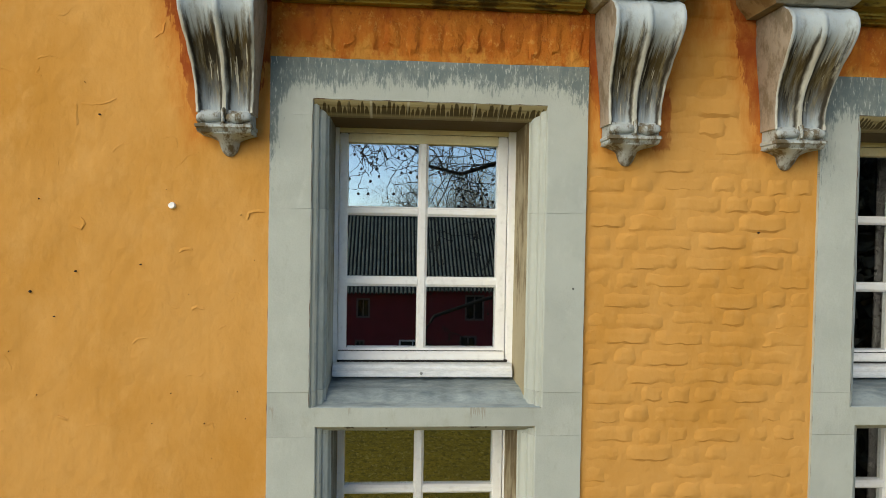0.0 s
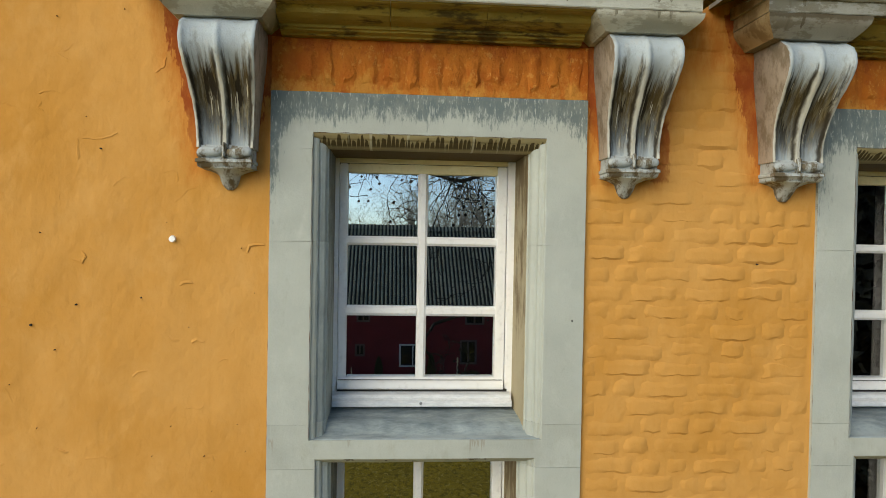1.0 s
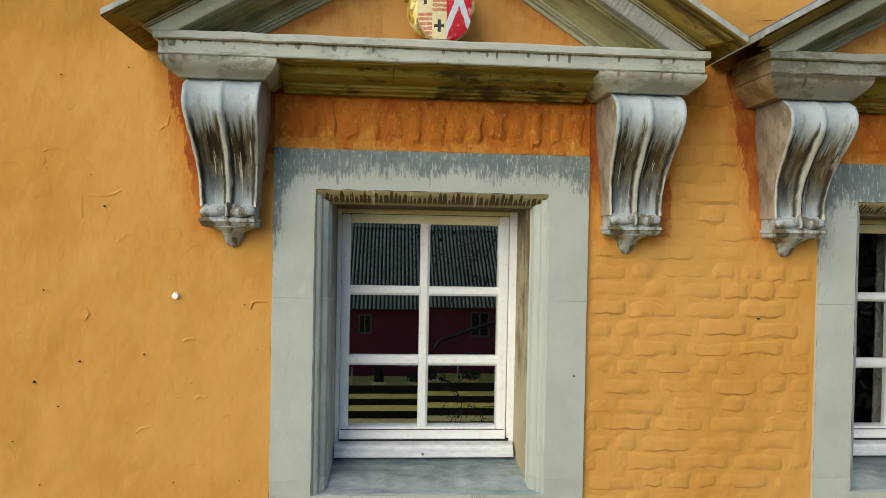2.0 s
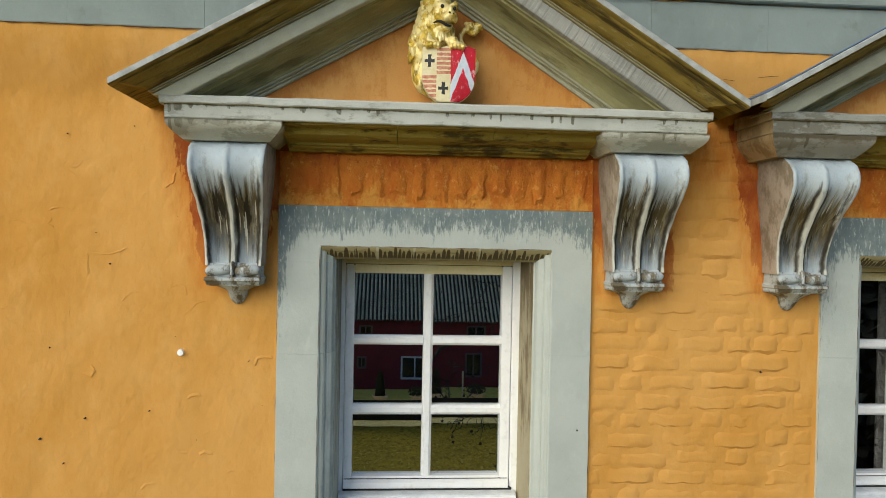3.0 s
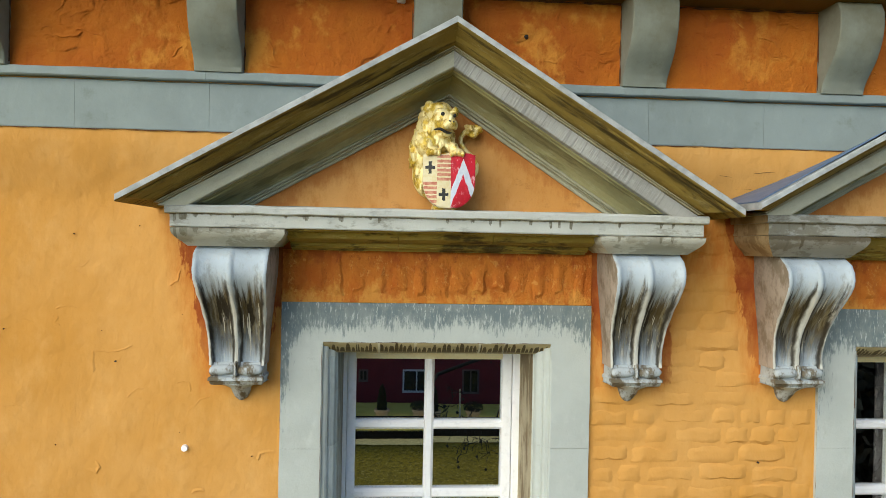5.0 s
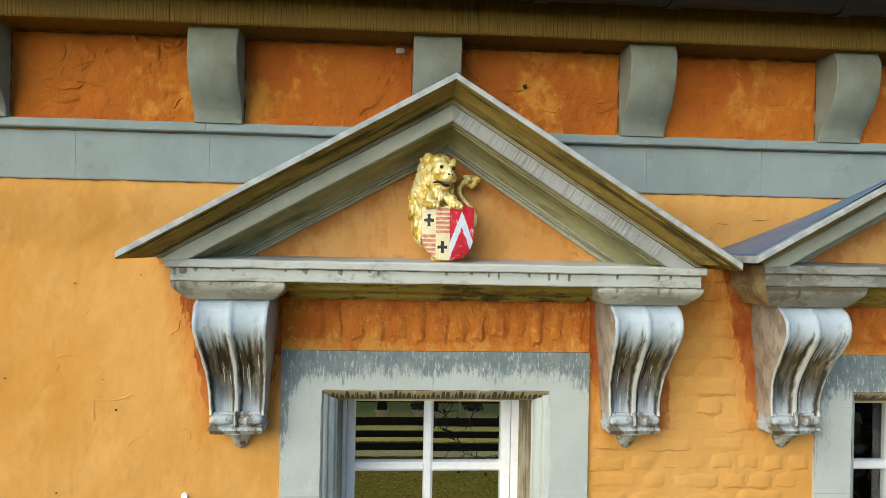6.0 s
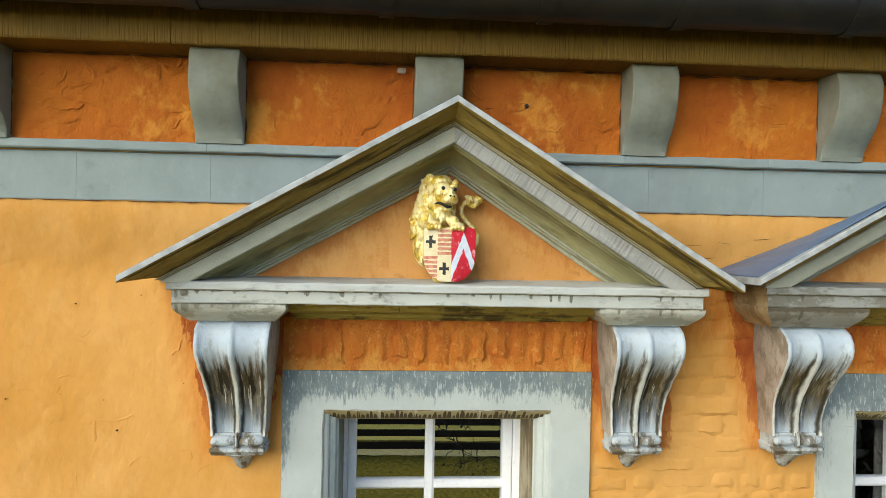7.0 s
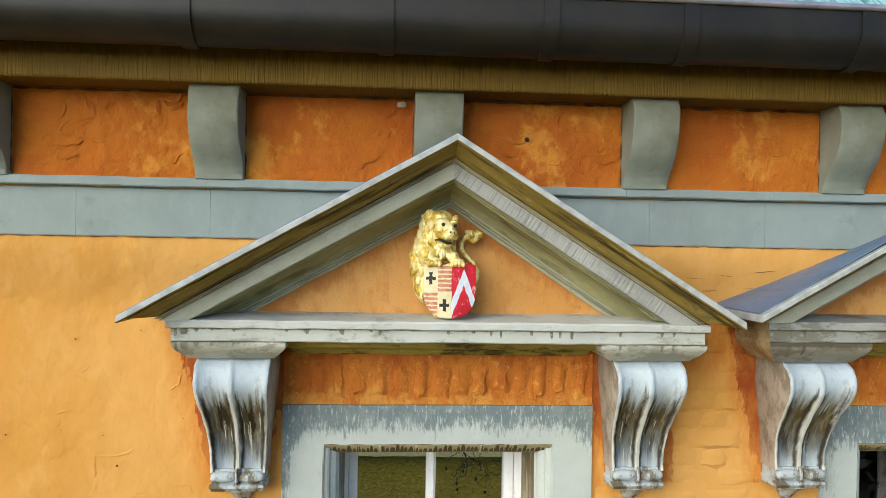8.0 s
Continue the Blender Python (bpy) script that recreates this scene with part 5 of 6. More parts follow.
    for (a, b) in zip(tail, tail[1:]):
        for t in (0, 0.25, 0.5, 0.75):
            ball(bm, tuple(a[i] + (b[i] - a[i]) * t for i in range(3)), (0.0098, 0.0098, 0.0098))
    for k in range(12):
        ball(bm, (0.117 + rng.uniform(-0.026, 0.026), -0.130 + rng.uniform(-0.01, 0.01), 7.746 + rng.uniform(-0.022, 0.018)), (0.015, 0.011, 0.009), (0, rng.uniform(-40, 40), 0))
    raw = mesh_of("raw", raw_v, raw_f)
    tmp = new("raw", raw)
    mod = tmp.modifiers.new("fuse", "REMESH")
    mod.mode, mod.voxel_size = "VOXEL", 0.0034
    fused = bpy.data.meshes.new_from_object(tmp.evaluated_get(bpy.context.evaluated_depsgraph_get()))
    bpy.data.objects.remove(tmp)
    bm = bmesh.new()
    bm.from_mesh(fused)
    for k in range(2):
        bmesh.ops.smooth_vert(bm, verts=bm.verts, factor=0.4, use_axis_x=True, use_axis_y=True, use_axis_z=True)
    for f in bm.faces:
        f.material_index, f.smooth = 0, True
    def extra(c, r, k):
        n = len(bm.faces)
        bmesh.ops.create_uvsphere(bm, u_segments=12, v_segments=8, radius=1.0, matrix=pose(*c) @ Matrix.Diagonal((*r, 1)))
        bm.faces.ensure_lookup_table()
        for f in bm.faces[n:]:
            f.material_index, f.smooth = k, True
    extra((-0.017, -0.264, 7.787), (0.0075, 0.006, 0.0075), 5)
    extra((0.030, -0.254, 7.783), (0.0062, 0.006, 0.0075), 5)
    extra((0.009, -0.289, 7.757), (0.0045, 0.004, 0.004), 5)
    extra((0.023, -0.285, 7.754), (0.0038, 0.004, 0.004), 5)
    for k in range(23):  # the open mouth
        a = k / 22
        extra((-0.046 + 0.062 * a, -0.257 - 0.018 * math.sin(a * 3.14), 7.727 - 0.010 * a + 0.004 * math.sin(a * 6.2)), (0.0036, 0.006, 0.0028 + 0.0035 * math.sin(a * 3.1)), 5)
    # shield, quartered beside a chevron
    n = 150
    sx, hw, zt, zb = 0.012, 0.1, 7.634, 7.429
    def half_width(v):
        return 1.0 if v > 0.5 else max(0.18, math.sqrt(max(0.0, 1 - ((0.5 - v) / 0.53) ** 2.2)))
    def tint(u, v):
        if u > 0.06:
            s = (u - 0.06) / 0.94
            ridge = 0.92 - 1.2 * abs(s - 0.5)
            return 4 if ridge - 0.30 + 0.03 * noise.noise((u * 9, v * 9, 1)) < v < ridge + 0.03 * noise.noise((u * 11, v * 11, 3)) else 2
        s = (u + 1) / 1.06
        left, upper = s < 0.5, v > 0.5
        if left == upper:
            cx, cz = (0.25, 0.74) if left else (0.75, 0.24)
            dx, dz = abs(s - cx) * 1.06 * hw, abs(v - cz) * (zt - zb)
            wave = 0.0022 * noise.noise((u * 14, v * 22, 6))
            if (dx < 0.0062 + wave and dz < 0.023 + wave) or (dz < 0.0060 + wave and dx < 0.018 + wave):
                return 5
            return 1
        return 3 if (v * 12 + 0.10 * noise.noise((s * 9, v * 30, 2))) % 1 < 0.66 else 1
    grid = {}
    def point(i, j, back):
        key = (i, j, back)
        if key not in grid:
            v = j / n
            u = (2 * i / n - 1)
            x = u * half_width(v) * hw
            y = -0.262 - 0.012 * (1 - u * u) + (0.03 if back else 0.0)
            grid[key] = bm.verts.new((sx + x, y, zb + (zt - zb) * v + (0.004 * math.cos(u * 9) if j == n else 0)))
        return grid[key]
    for j in range(n):
        for i in range(n):
            f = bm.faces.new([point(i, j, 0), point(i + 1, j, 0), point(i + 1, j + 1, 0), point(i, j + 1, 0)])
            v = (j + 0.5) / n
            f.material_index = tint((2 * (i + 0.5) / n - 1) * half_width(v), v)
            f.smooth = False
    for i in range(n):
        for j, flip in ((0, 1), (n, 0)):
            q = [point(i, j, 0), point(i + 1, j, 0), point(i + 1, j, 1), point(i, j, 1)]
            bm.faces.new(q if flip else q[::-1]).material_index = 1
    for j in range(n):
        for i, flip in ((0, 0), (n, 1)):
            q = [point(i, j, 0), point(i, j + 1, 0), point(i, j + 1, 1), point(i, j, 1)]
            bm.faces.new(q if flip else q[::-1]).material_index = 1
    add_box(bm, -0.045, 0.045, -0.20, -0.1, 7.424, 7.446, 0.004)
    me = bpy.data.meshes.new("lion_statue")
    bm.to_mesh(me)
    bm.free()
    for m in (M_GOLD, M_CREAM, M_ARMS_RED, M_ARMS_BAR, M_ARMS_WHITE, M_BLACK):
        me.materials.append(m)
    ob = new("lion_statue", me)
    return tagged(ob, "gilded stone lion holding a painted red and cream shield", "statue")


lion()


# ---- string course, modillions, eaves ----
course = thing("string_course", "blue-grey painted stone string course", "string course", kind="structure")
for name, prof, z0, edges in (
        ("course_stone", [(0.0, 7.722), (-0.066, 7.722), (-0.068, 7.726), (-0.068, 7.912), (-0.062, 7.916), (0.0, 7.916)], 7.72, (-9, -3.0, -2.45, -1.46, -0.94, -0.2, 0.86, 1.36, 1.95, 2.5, 9)),
        ("course_fillet", [(0.0, 7.919), (-0.092, 7.919), (-0.098, 7.924), (-0.098, 7.951), (-0.093, 7.957), (0.0, 7.962)], 7.92, (-9, -2.9, -1.95, -0.95, -0.12, 0.75, 1.365, 2.1, 2.9, 9))):
    for a, b in zip(edges, edges[1:]):
        bar(name, prof, a + 0.0005, b - 0.0005, M_BAND, course, "", max(2, min(24, round((b - a) / 0.04))), 0.003, z0)



def modillion():
    sec = [(0.355, -0.205), (0.31, -0.226), (0.25, -0.229), (0.20, -0.222), (0.16, -0.207), (0.125, -0.186), (0.095, -0.160), (0.07, -0.138), (0.045, -0.120), (0.02, -0.110), (0.0, -0.106)]
    fine = []
    for (z0, y0), (z1, y1) in zip(sec, sec[1:]):
        for t in (0, 0.34, 0.67):
            fine.append((z0 + (z1 - z0) * t, y0 + (y1 - y0) * t))
    fine.append(sec[-1])
    rings = []
    for z, y in fine:
        rings.append([(x + 0.0025 * noise.noise((x * 6, z * 12, 4)), (y if abs(x) < 0.09 else y + 0.004) + 0.002 * noise.noise((x * 12, z * 12, 2)), z) for x in (-0.0935, -0.089, -0.05, 0.0, 0.05, 0.089, 0.0935)] + [(0.0935, 0.0, z), (-0.0935, 0.0, z)])
    ob = obj("modillion", clean(*loft(rings), "modillion", True), M_MOD)
    ob.data.set_sharp_from_angle(angle=radians(40))
    return tagged(ob, "grey painted stone modillion under the eaves", "modillion", "eaves modillions")


MODILLIONS = (-3.53, -2.67, -1.80, -0.898, -0.037, 0.826, 1.681, 2.54, 3.40)
mo = modillion()
mo.location = (MODILLIONS[3], 0, 7.955)
for x in MODILLIONS[:3] + MODILLIONS[4:]:
    copy_thing(mo, pose(x, 0, 7.955))
eaves = thing("eaves_board", "brown tooled eaves board over the modillions", "eaves", kind="structure")
for a, b in ((-9, -2.6), (-2.6, -1.05), (-1.05, 0.12), (0.12, 1.39), (1.39, 3), (3, 9)):
    bar("eaves_stone", [(0.0, 8.305), (-0.244, 8.305), (-0.25, 8.311), (-0.256, 8.47), (0.0, 8.47)], a + 0.001, b - 0.001, M_BOARD, eaves, "", 20, 0.002, 8.3)

def smooth_edges(ob):
    ob.data.polygons.foreach_set("use_smooth", [True] * len(ob.data.polygons))
    ob.data.set_sharp_from_angle(angle=radians(35))
    return ob


gutter = thing("gutter", "dark zinc eaves gutter with a bright beaded rim", "gutter")
U = [(-0.40 + 0.108 * math.cos(a), 8.505 + 0.108 * math.sin(a)) for a in [math.pi * (1 + k / 16) for k in range(17)]]
outer = [(-0.508, 8.59)] + U + [(-0.292, 8.60)]
inner = [(y + (0.003 if y < -0.40 else -0.003), z + 0.003) for y, z in outer[::-1]]
smooth_edges(bar("trough", outer + inner, -9, 9, M_ZINC, gutter, "", 40))
rim = [(-0.512 + 0.012 * math.cos(a), 8.593 + 0.013 * math.sin(a)) for a in [k * math.tau / 12 for k in range(12)]]
smooth_edges(bar("rim_bead", rim, -9, 9, M_RIM, gutter, "bright rolled zinc bead", 40))
for x in (-2.2, -1.63, -0.935, -0.245, 0.335, 0.84, 1.50, 2.13, 2.75):
    o2 = [(-0.515, 8.578)] + [(-0.40 + 0.1155 * math.cos(a), 8.505 + 0.1155 * math.sin(a)) for a in [math.pi * (1 + k / 16) for k in range(17)]] + [(-0.2885, 8.60)]
    i2 = [(y + (0.0065 if y < -0.40 else -0.0065), z + 0.0065) for y, z in o2[::-1]]
    smooth_edges(bar("gutter_bracket", o2 + i2, x - 0.028, x + 0.028, M_ZINC, gutter))

roof = thing("roof", "pale turquoise patinated copper roof", "roof", kind="structure")
bar("roof_deck", [(-0.42, 8.59), (-0.42, 8.60), (4.5, 13.1), (9.4, 8.6), (9.4, 8.55), (0.0, 8.5)], -9.2, 9.2, M_COPPER, roof)
for k in range(36):
    x = -8.9 + k * 0.5
    bar("roof_seam", [(-0.42, 8.60), (-0.42, 8.63), (4.5, 13.13), (4.5, 13.1)], x, x + 0.02, M_COPPER, roof)

# ---- small marks on the wall ----
bm = bmesh.new()
bmesh.ops.create_cone(bm, cap_ends=True, segments=20, radius1=0.0145, radius2=0.012, depth=0.014, matrix=pose(-1.03, -0.006, 6.437, 90))
tagged(obj("wall_plug", finish(bm, "wall_plug"), M_WHITE), "round white plastic plug set in the ochre wall", "plug")
for x, z, r in ((-1.571, 6.088, 0.006), (-1.40, 6.17, 0.004), (-1.15, 6.2, 0.003), (0.60, 6.123, 0.004), (1.40, 6.37, 0.004), (-1.31, 6.79, 0.004), (-1.48, 5.99, 0.003)):
    bm = bmesh.new()
    bmesh.ops.create_cone(bm, cap_ends=True, segments=10, radius1=r, radius2=r * 0.7, depth=0.012, matrix=pose(x, -0.004 if abs(x) > 0.64 else -0.014, z, 90))
    tagged(obj("nail", finish(bm, "nail"), M_NEAR_BLACK), "small dark iron nail head in the wall", "nail", "old nails")
bm = bmesh.new()
bmesh.ops.create_cone(bm, cap_ends=True, segments=10, radius1=0.01, radius2=0.006, depth=0.02, matrix=pose(0.335, -0.079, 8.150, 90))
tagged(obj("anchor_ring", finish(bm, "anchor_ring"), M_NEAR_BLACK), "small rusty iron anchor in the frieze", "anchor")
tagged(box("mortar_chip", -0.20, -0.165, -0.092, -0.06, 8.265, 8.285, M_CHIP, None, 0.003), "pale chip of mortar under the eaves board", "chip")


# ---- scars and ridges in the wall's plaster ----
def scar(points, r, mat, y=-0.001, parent=None):
    path = []
    for k, (x, z) in enumerate(points):
        path.append((Vector((x, y, z)), r * (0.4 if k in (0, len(points) - 1) else 1.0)))
    vs, fs = [], []
    for k, (p, rr) in enumerate(path):
        q = path[min(k + 1, len(path) - 1)][0] - path[max(k - 1, 0)][0]
        side = Vector((-q.z, 0, q.x)).normalized()
        for a, up in ((-0.6, -1.5), (0.0, 0.9), (0.8, 1.0), (3.0, 0.35), (6.5, -1.2)):
            vs.append(tuple(p + side * rr * a + Vector((0, -up * rr, 0))))
    for k in range(len(path) - 1):
        for i in range(4):
            fs.append((k * 5 + i, k * 5 + i + 1, (k + 1) * 5 + i + 1, (k + 1) * 5 + i))
    obj("plaster_scar", mesh_of("plaster_scar", vs, fs, True), mat, parent or wall)


for pts in (((-1.39, 6.83), (-1.33, 6.825), (-1.28, 6.835), (-1.245, 6.855)), ((-1.40, 6.83), (-1.405, 6.79), (-1.40, 6.745)), ((-0.735, 6.385), (-0.725, 6.41), (-0.70, 6.418), (-0.665, 6.415)),
            ((-1.55, 7.0), (-1.50, 7.012), (-1.46, 7.0)), ((-1.54, 6.97), (-1.56, 6.94), (-1.53, 6.93)), ((-1.18, 5.88), (-1.16, 5.9), (-1.12, 5.905)), ((-1.42, 6.35), (-1.38, 6.335), (-1.36, 6.36), (-1.38, 6.385)), ((-1.0, 6.25), (-0.98, 6.262), (-0.95, 6.258)),
            ((-1.36, 5.55), (-1.30, 5.56), (-1.25, 5.55)), ((-0.9, 5.55), (-0.87, 5.56), (-0.86, 5.54)), ((-1.75, 6.6), (-1.70, 6.61), (-1.66, 6.6)), ((-1.2, 7.55), (-1.12, 7.56), (-1.05, 7.548)), ((-0.95, 6.02), (-0.93, 6.03), (-0.9, 6.02)),
            ((0.95, 7.60), (1.02, 7.61), (1.08, 7.60)), ((-1.1, 7.1), (-1.07, 7.12), (-1.06, 7.16))):
    fine = []
    for (xa, za), (xb, zb) in zip(pts, pts[1:]):
        for k in range(5):
            t = k / 5
            fine.append((xa + (xb - xa) * t + random.uniform(-0.002, 0.002), za + (zb - za) * t + random.uniform(-0.002, 0.002)))
    fine.append(pts[-1])
    scar(fine, 0.0017, M_WALL)


def curls(count, x0, x1, z0, z1, y, r, mat, parent, seed):
    """Trowel creases and bubbles: short curled ridges."""
    rng = random.Random(seed)
    for k in range(count):
        x, z, a, turn = rng.uniform(x0, x1), rng.uniform(z0, z1), rng.uniform(-0.5, 0.5) + (math.pi if rng.random() < 0.5 else 0), rng.gauss(0, 0.09)
        pts = []
        for i in range(rng.randint(6, 15)):
            pts.append((x, z))
            x, z, a = x + 0.009 * math.cos(a), z + 0.009 * math.sin(a), a + turn + rng.gauss(0, 0.32)
        if min(p[0] for p in pts) < x0 or max(p[0] for p in pts) > x1:
            continue
        scar(pts, r * rng.uniform(0.6, 1.3), mat, y, parent)


def crack(points, width, y, parent, seed=0.0, gap=0.0):
    """A ragged dark line, open where the noise lets it."""
    fine = []
    for (xa, za), (xb, zb) in zip(points, points[1:]):
        m = max(2, round(math.hypot(xb - xa, zb - za) / 0.006))
        fine += [(xa + (xb - xa) * k / m, za + (zb - za) * k / m) for k in range(m)]
    fine.append(points[-1])
    dx, dz = points[-1][0] - points[0][0], points[-1][1] - points[0][1]
    s = math.hypot(dx, dz)
    nx, nz = -dz / s, dx / s
    vs, fs = [], []
    for k, (x, z) in enumerate(fine):
        off = 0.0015 * noise.noise((k * 0.16, seed, 2))
        w = width * (0.55 + 0.9 * noise.noise((k * 0.11, seed, 5)) - gap)
        w = max(0.0, w)
        vs += [(x + nx * (off - w), y, z + nz * (off - w)), (x + nx * (off + w), y, z + nz * (off + w))]
    for k in range(len(fine) - 1):
        fs.append((2 * k, 2 * k + 2, 2 * k + 3, 2 * k + 1))
    obj("crack", mesh_of("crack", vs, fs), M_CRACK, parent)


curls(34, -2.1, -0.70, 5.3, 7.65, 0.001, 0.0017, M_WALL, wall, 3)
curls(16, -2.1, -0.70, 5.3, 7.65, 0.001, 0.0026, M_WALL, wall, 4)
for k in range(9):
    x, z = 0.95 + 0.075 * k, 7.52 + 0.11 * ((k * 5) % 9) / 8
    crack([(x, z), (x + 0.05 + 0.02 * (k % 3), z + 0.006 * (k % 3 - 1))], 0.0016, -0.062 if z > 7.58 else -0.05, wall, k * 1.7, 0.1)
for k, (a, b) in enumerate(zip(MODILLIONS, MODILLIONS[1:])):
    a, b = a + 0.097, b - 0.097
    curls(22, a + 0.01, b - 0.01, 7.99, 8.29, -0.074, 0.0012, M_RED, frieze, 20 + k)
    curls(4, a + 0.01, b - 0.01, 8.0, 8.28, -0.074, 0.0017, M_RED, frieze, 40 + k)
    curls(14, a + 0.01, b - 0.01, 8.255, 8.295, -0.077, 0.0020, M_RED, frieze, 60 + k)
    for x in (a, b):
        crack([(x, 7.97), (x, 8.29)], 0.005, -0.083, frieze, x * 3, 0.05)
    crack([(a, 8.296), (b, 8.298)], 0.006, -0.083, frieze, a * 7, 0.0)
crack([(-2.4, 7.7195), (-0.05, 7.7195)], 0.0022, -0.066, wall, 3, 0.1)
crack([(0.3, 7.7195), (2.0, 7.7195)], 0.0022, -0.066, wall, 9, 0.1)
for x, n in ((-W - 0.001, 1), (W + 0.001, 2), (C2 - W - 0.001, 3)):
    crack([(x, 5.0), (x, 7.04)], 0.0016, -0.0137, wall, n * 2.0, 0.5)
for cx in (0.0, C2):
    crack([(cx - W, TOP + 0.001), (cx + W, TOP + 0.001)], 0.0014, -0.0137, wall, cx + 6, 0.55)
    crack([(cx - 0.4815, 5.63), (cx - 0.4815, 6.87)], 0.0016, -0.0137, wall, cx + 8, 0.25)
    crack([(cx - 0.478, 6.8775), (cx + 0.478, 6.8775)], 0.0014, -0.0137, wall, cx + 3, 0.1)
rng = random.Random(77)
for k in range(24):
    x, z = rng.uniform(-2.0, -0.7), rng.uniform(5.35, 7.6)
    m = rng.randint(5, 8)
    r = rng.uniform(0.0012, 0.0034)
    e = rng.uniform(0.5, 1.0)
    vs = [(x + r * e * rng.uniform(0.6, 1.2) * math.cos(i * math.tau / m), -0.009, z + r * rng.uniform(0.6, 1.3) * math.sin(i * math.tau / m)) for i in range(m)] + [(x, 0.004, z)]
    obj("pit", mesh_of("pit", vs, [(i, (i + 1) % m, m) for i in range(m)]), M_CRACK, wall)


# ---- bricks showing through the paint ----
def brick_mesh(w, h, seed, rag=0.004, deep=0.006):
    rng = random.Random(seed)
    nx, nz = (8, 5) if w > 0.15 else (5, 5) if w > h * 0.9 and h < 0.1 else (4, 8)
    verts, faces = [], []
    tilt, lip = rng.uniform(-0.3, 0.3), rng.uniform(0.35, 0.8)
    flat = rng.uniform(0.0, 0.4)
    for j in range(nz + 1):
        for i in range(nx + 1):
            u, v = 2 * i / nx - 1, 2 * j / nz - 1
            rim = max(abs(u), abs(v)) > 0.99
            wav = noise.noise((u * 1.6 + seed * 3.1, v * 0.6, seed))
            x = u * w / 2 * (1.0 if rim else 0.975) + rng.uniform(-rag, rag) * (1.0 if abs(u) > 0.6 else 0.5)
            z = v * h / 2 * (1.0 if rim else 0.955) + wav * rag * 1.6 + rng.uniform(-rag, rag) * 0.6
            slope = flat + lip * (1 - v) / 2 + tilt * u * 0.6
            y = 0.007 if rim else -deep * max(0.0, slope) - rng.uniform(0, 0.0012)
            verts.append((x, y, z))
    k = nx + 1
    faces = [(j * k + i, j * k + i + 1, (j + 1) * k + i + 1, (j + 1) * k + i) for j in range(nz) for i in range(nx)]
    me = mesh_of("brick", verts, faces, True)
    me.set_sharp_from_angle(angle=radians(32))
    return me


long_bricks = [brick_mesh(0.222, 0.076, 10 + k, 0.0062, random.uniform(0.0018, 0.0048)) for k in range(14)]
short_bricks = [brick_mesh(0.106, 0.076, 40 + k, 0.0062, random.uniform(0.0018, 0.0048)) for k in range(14)]
tall_bricks = [brick_mesh(0.078, 0.150, 70 + k, 0.009, random.uniform(0.005, 0.012)) for k in range(12)]
for me in long_bricks + short_bricks:
    me.materials.append(M_WALL)
for me in tall_bricks:
    me.materials.append(M_STRIP)
rng = random.Random(11)
z = 5.02
row = 0
while z < 7.68:
    x = W + 0.008 - (0.06 if row % 2 else 0.0)
    while x < C2 - W - 0.06 and z < 7.45:
        is_long = rng.random() < (0.62 if row % 2 else 0.42)
        w = 0.236 if is_long else 0.118
        a, b = max(x, W + 0.004), min(x + w, C2 - W - 0.004)
        hidden = any(abs((a + b) / 2 - c) < 0.12 and z > 6.68 for c in (0.795, C2 - 0.80))
        if b - a > 0.05 and not hidden and rng.random() < 0.9:
            me = rng.choice(long_bricks if b - a > 0.17 else short_bricks)
            ob = new("brick", me)
            ob.parent = wall
            ob.location = ((a + b) / 2, (0.0010 if z < 6.75 else -0.0020) + rng.uniform(-0.001, 0.003), z + rng.uniform(-0.007, 0.007))
            ob.rotation_euler = (0, rng.uniform(-0.02, 0.02), 0)
            ob.scale = ((b - a - 0.004) / (0.222 if b - a > 0.17 else 0.106), 1, rng.uniform(0.99, 1.09))
        x += w
    z += 0.0815
    row += 1
for cx in (0.0, C2):
    for k in range(15):
        ob = new("brick", rng.choice(tall_bricks))
        ob.parent = wall
        ob.location = (cx - 0.59 + k * 0.0845 + rng.uniform(-0.006, 0.006), -0.0105, 7.150 + rng.uniform(-0.008, 0.008))
        ob.rotation_euler = (0, (k - 7) * 0.012 + rng.uniform(-0.03, 0.03), 0)
        ob.scale = (rng.uniform(0.62, 1.05), rng.uniform(0.7, 1.25), rng.uniform(0.72, 1.1))
# the strip over the lintels keeps the red coat
for cx in (0.0, C2):
    ob = obj("sheltered_strip", clean(*relief(cx - W, cx + W, TOP + 0.002, 7.258, -0.004, 0.0, 0.009, 0.0042, 12, 5), "sheltered_strip"), M_STRIP, wall, "redder ochre coat under the cornice")

# ---- ground and garden before the facade ----
n = 60
verts = []
def spread(k):
    t = 2 * k / n - 1
    return 900 * (abs(t) ** 3.2) * (1 if t > 0 else -1)
for j in range(n + 1):
    for i in range(n + 1):
        x, y = spread(i), spread(j) - 12
        verts.append((x, y, 0.0))
ground = obj("ground", mesh_of("ground", verts, [(j * (n + 1) + i, j * (n + 1) + i + 1, (j + 1) * (n + 1) + i + 1, (j + 1) * (n + 1) + i) for j in range(n) for i in range(n)]), M_LAWN)
tagged(ground, "olive winter lawn reaching to the horizon", "lawn", kind="structure")


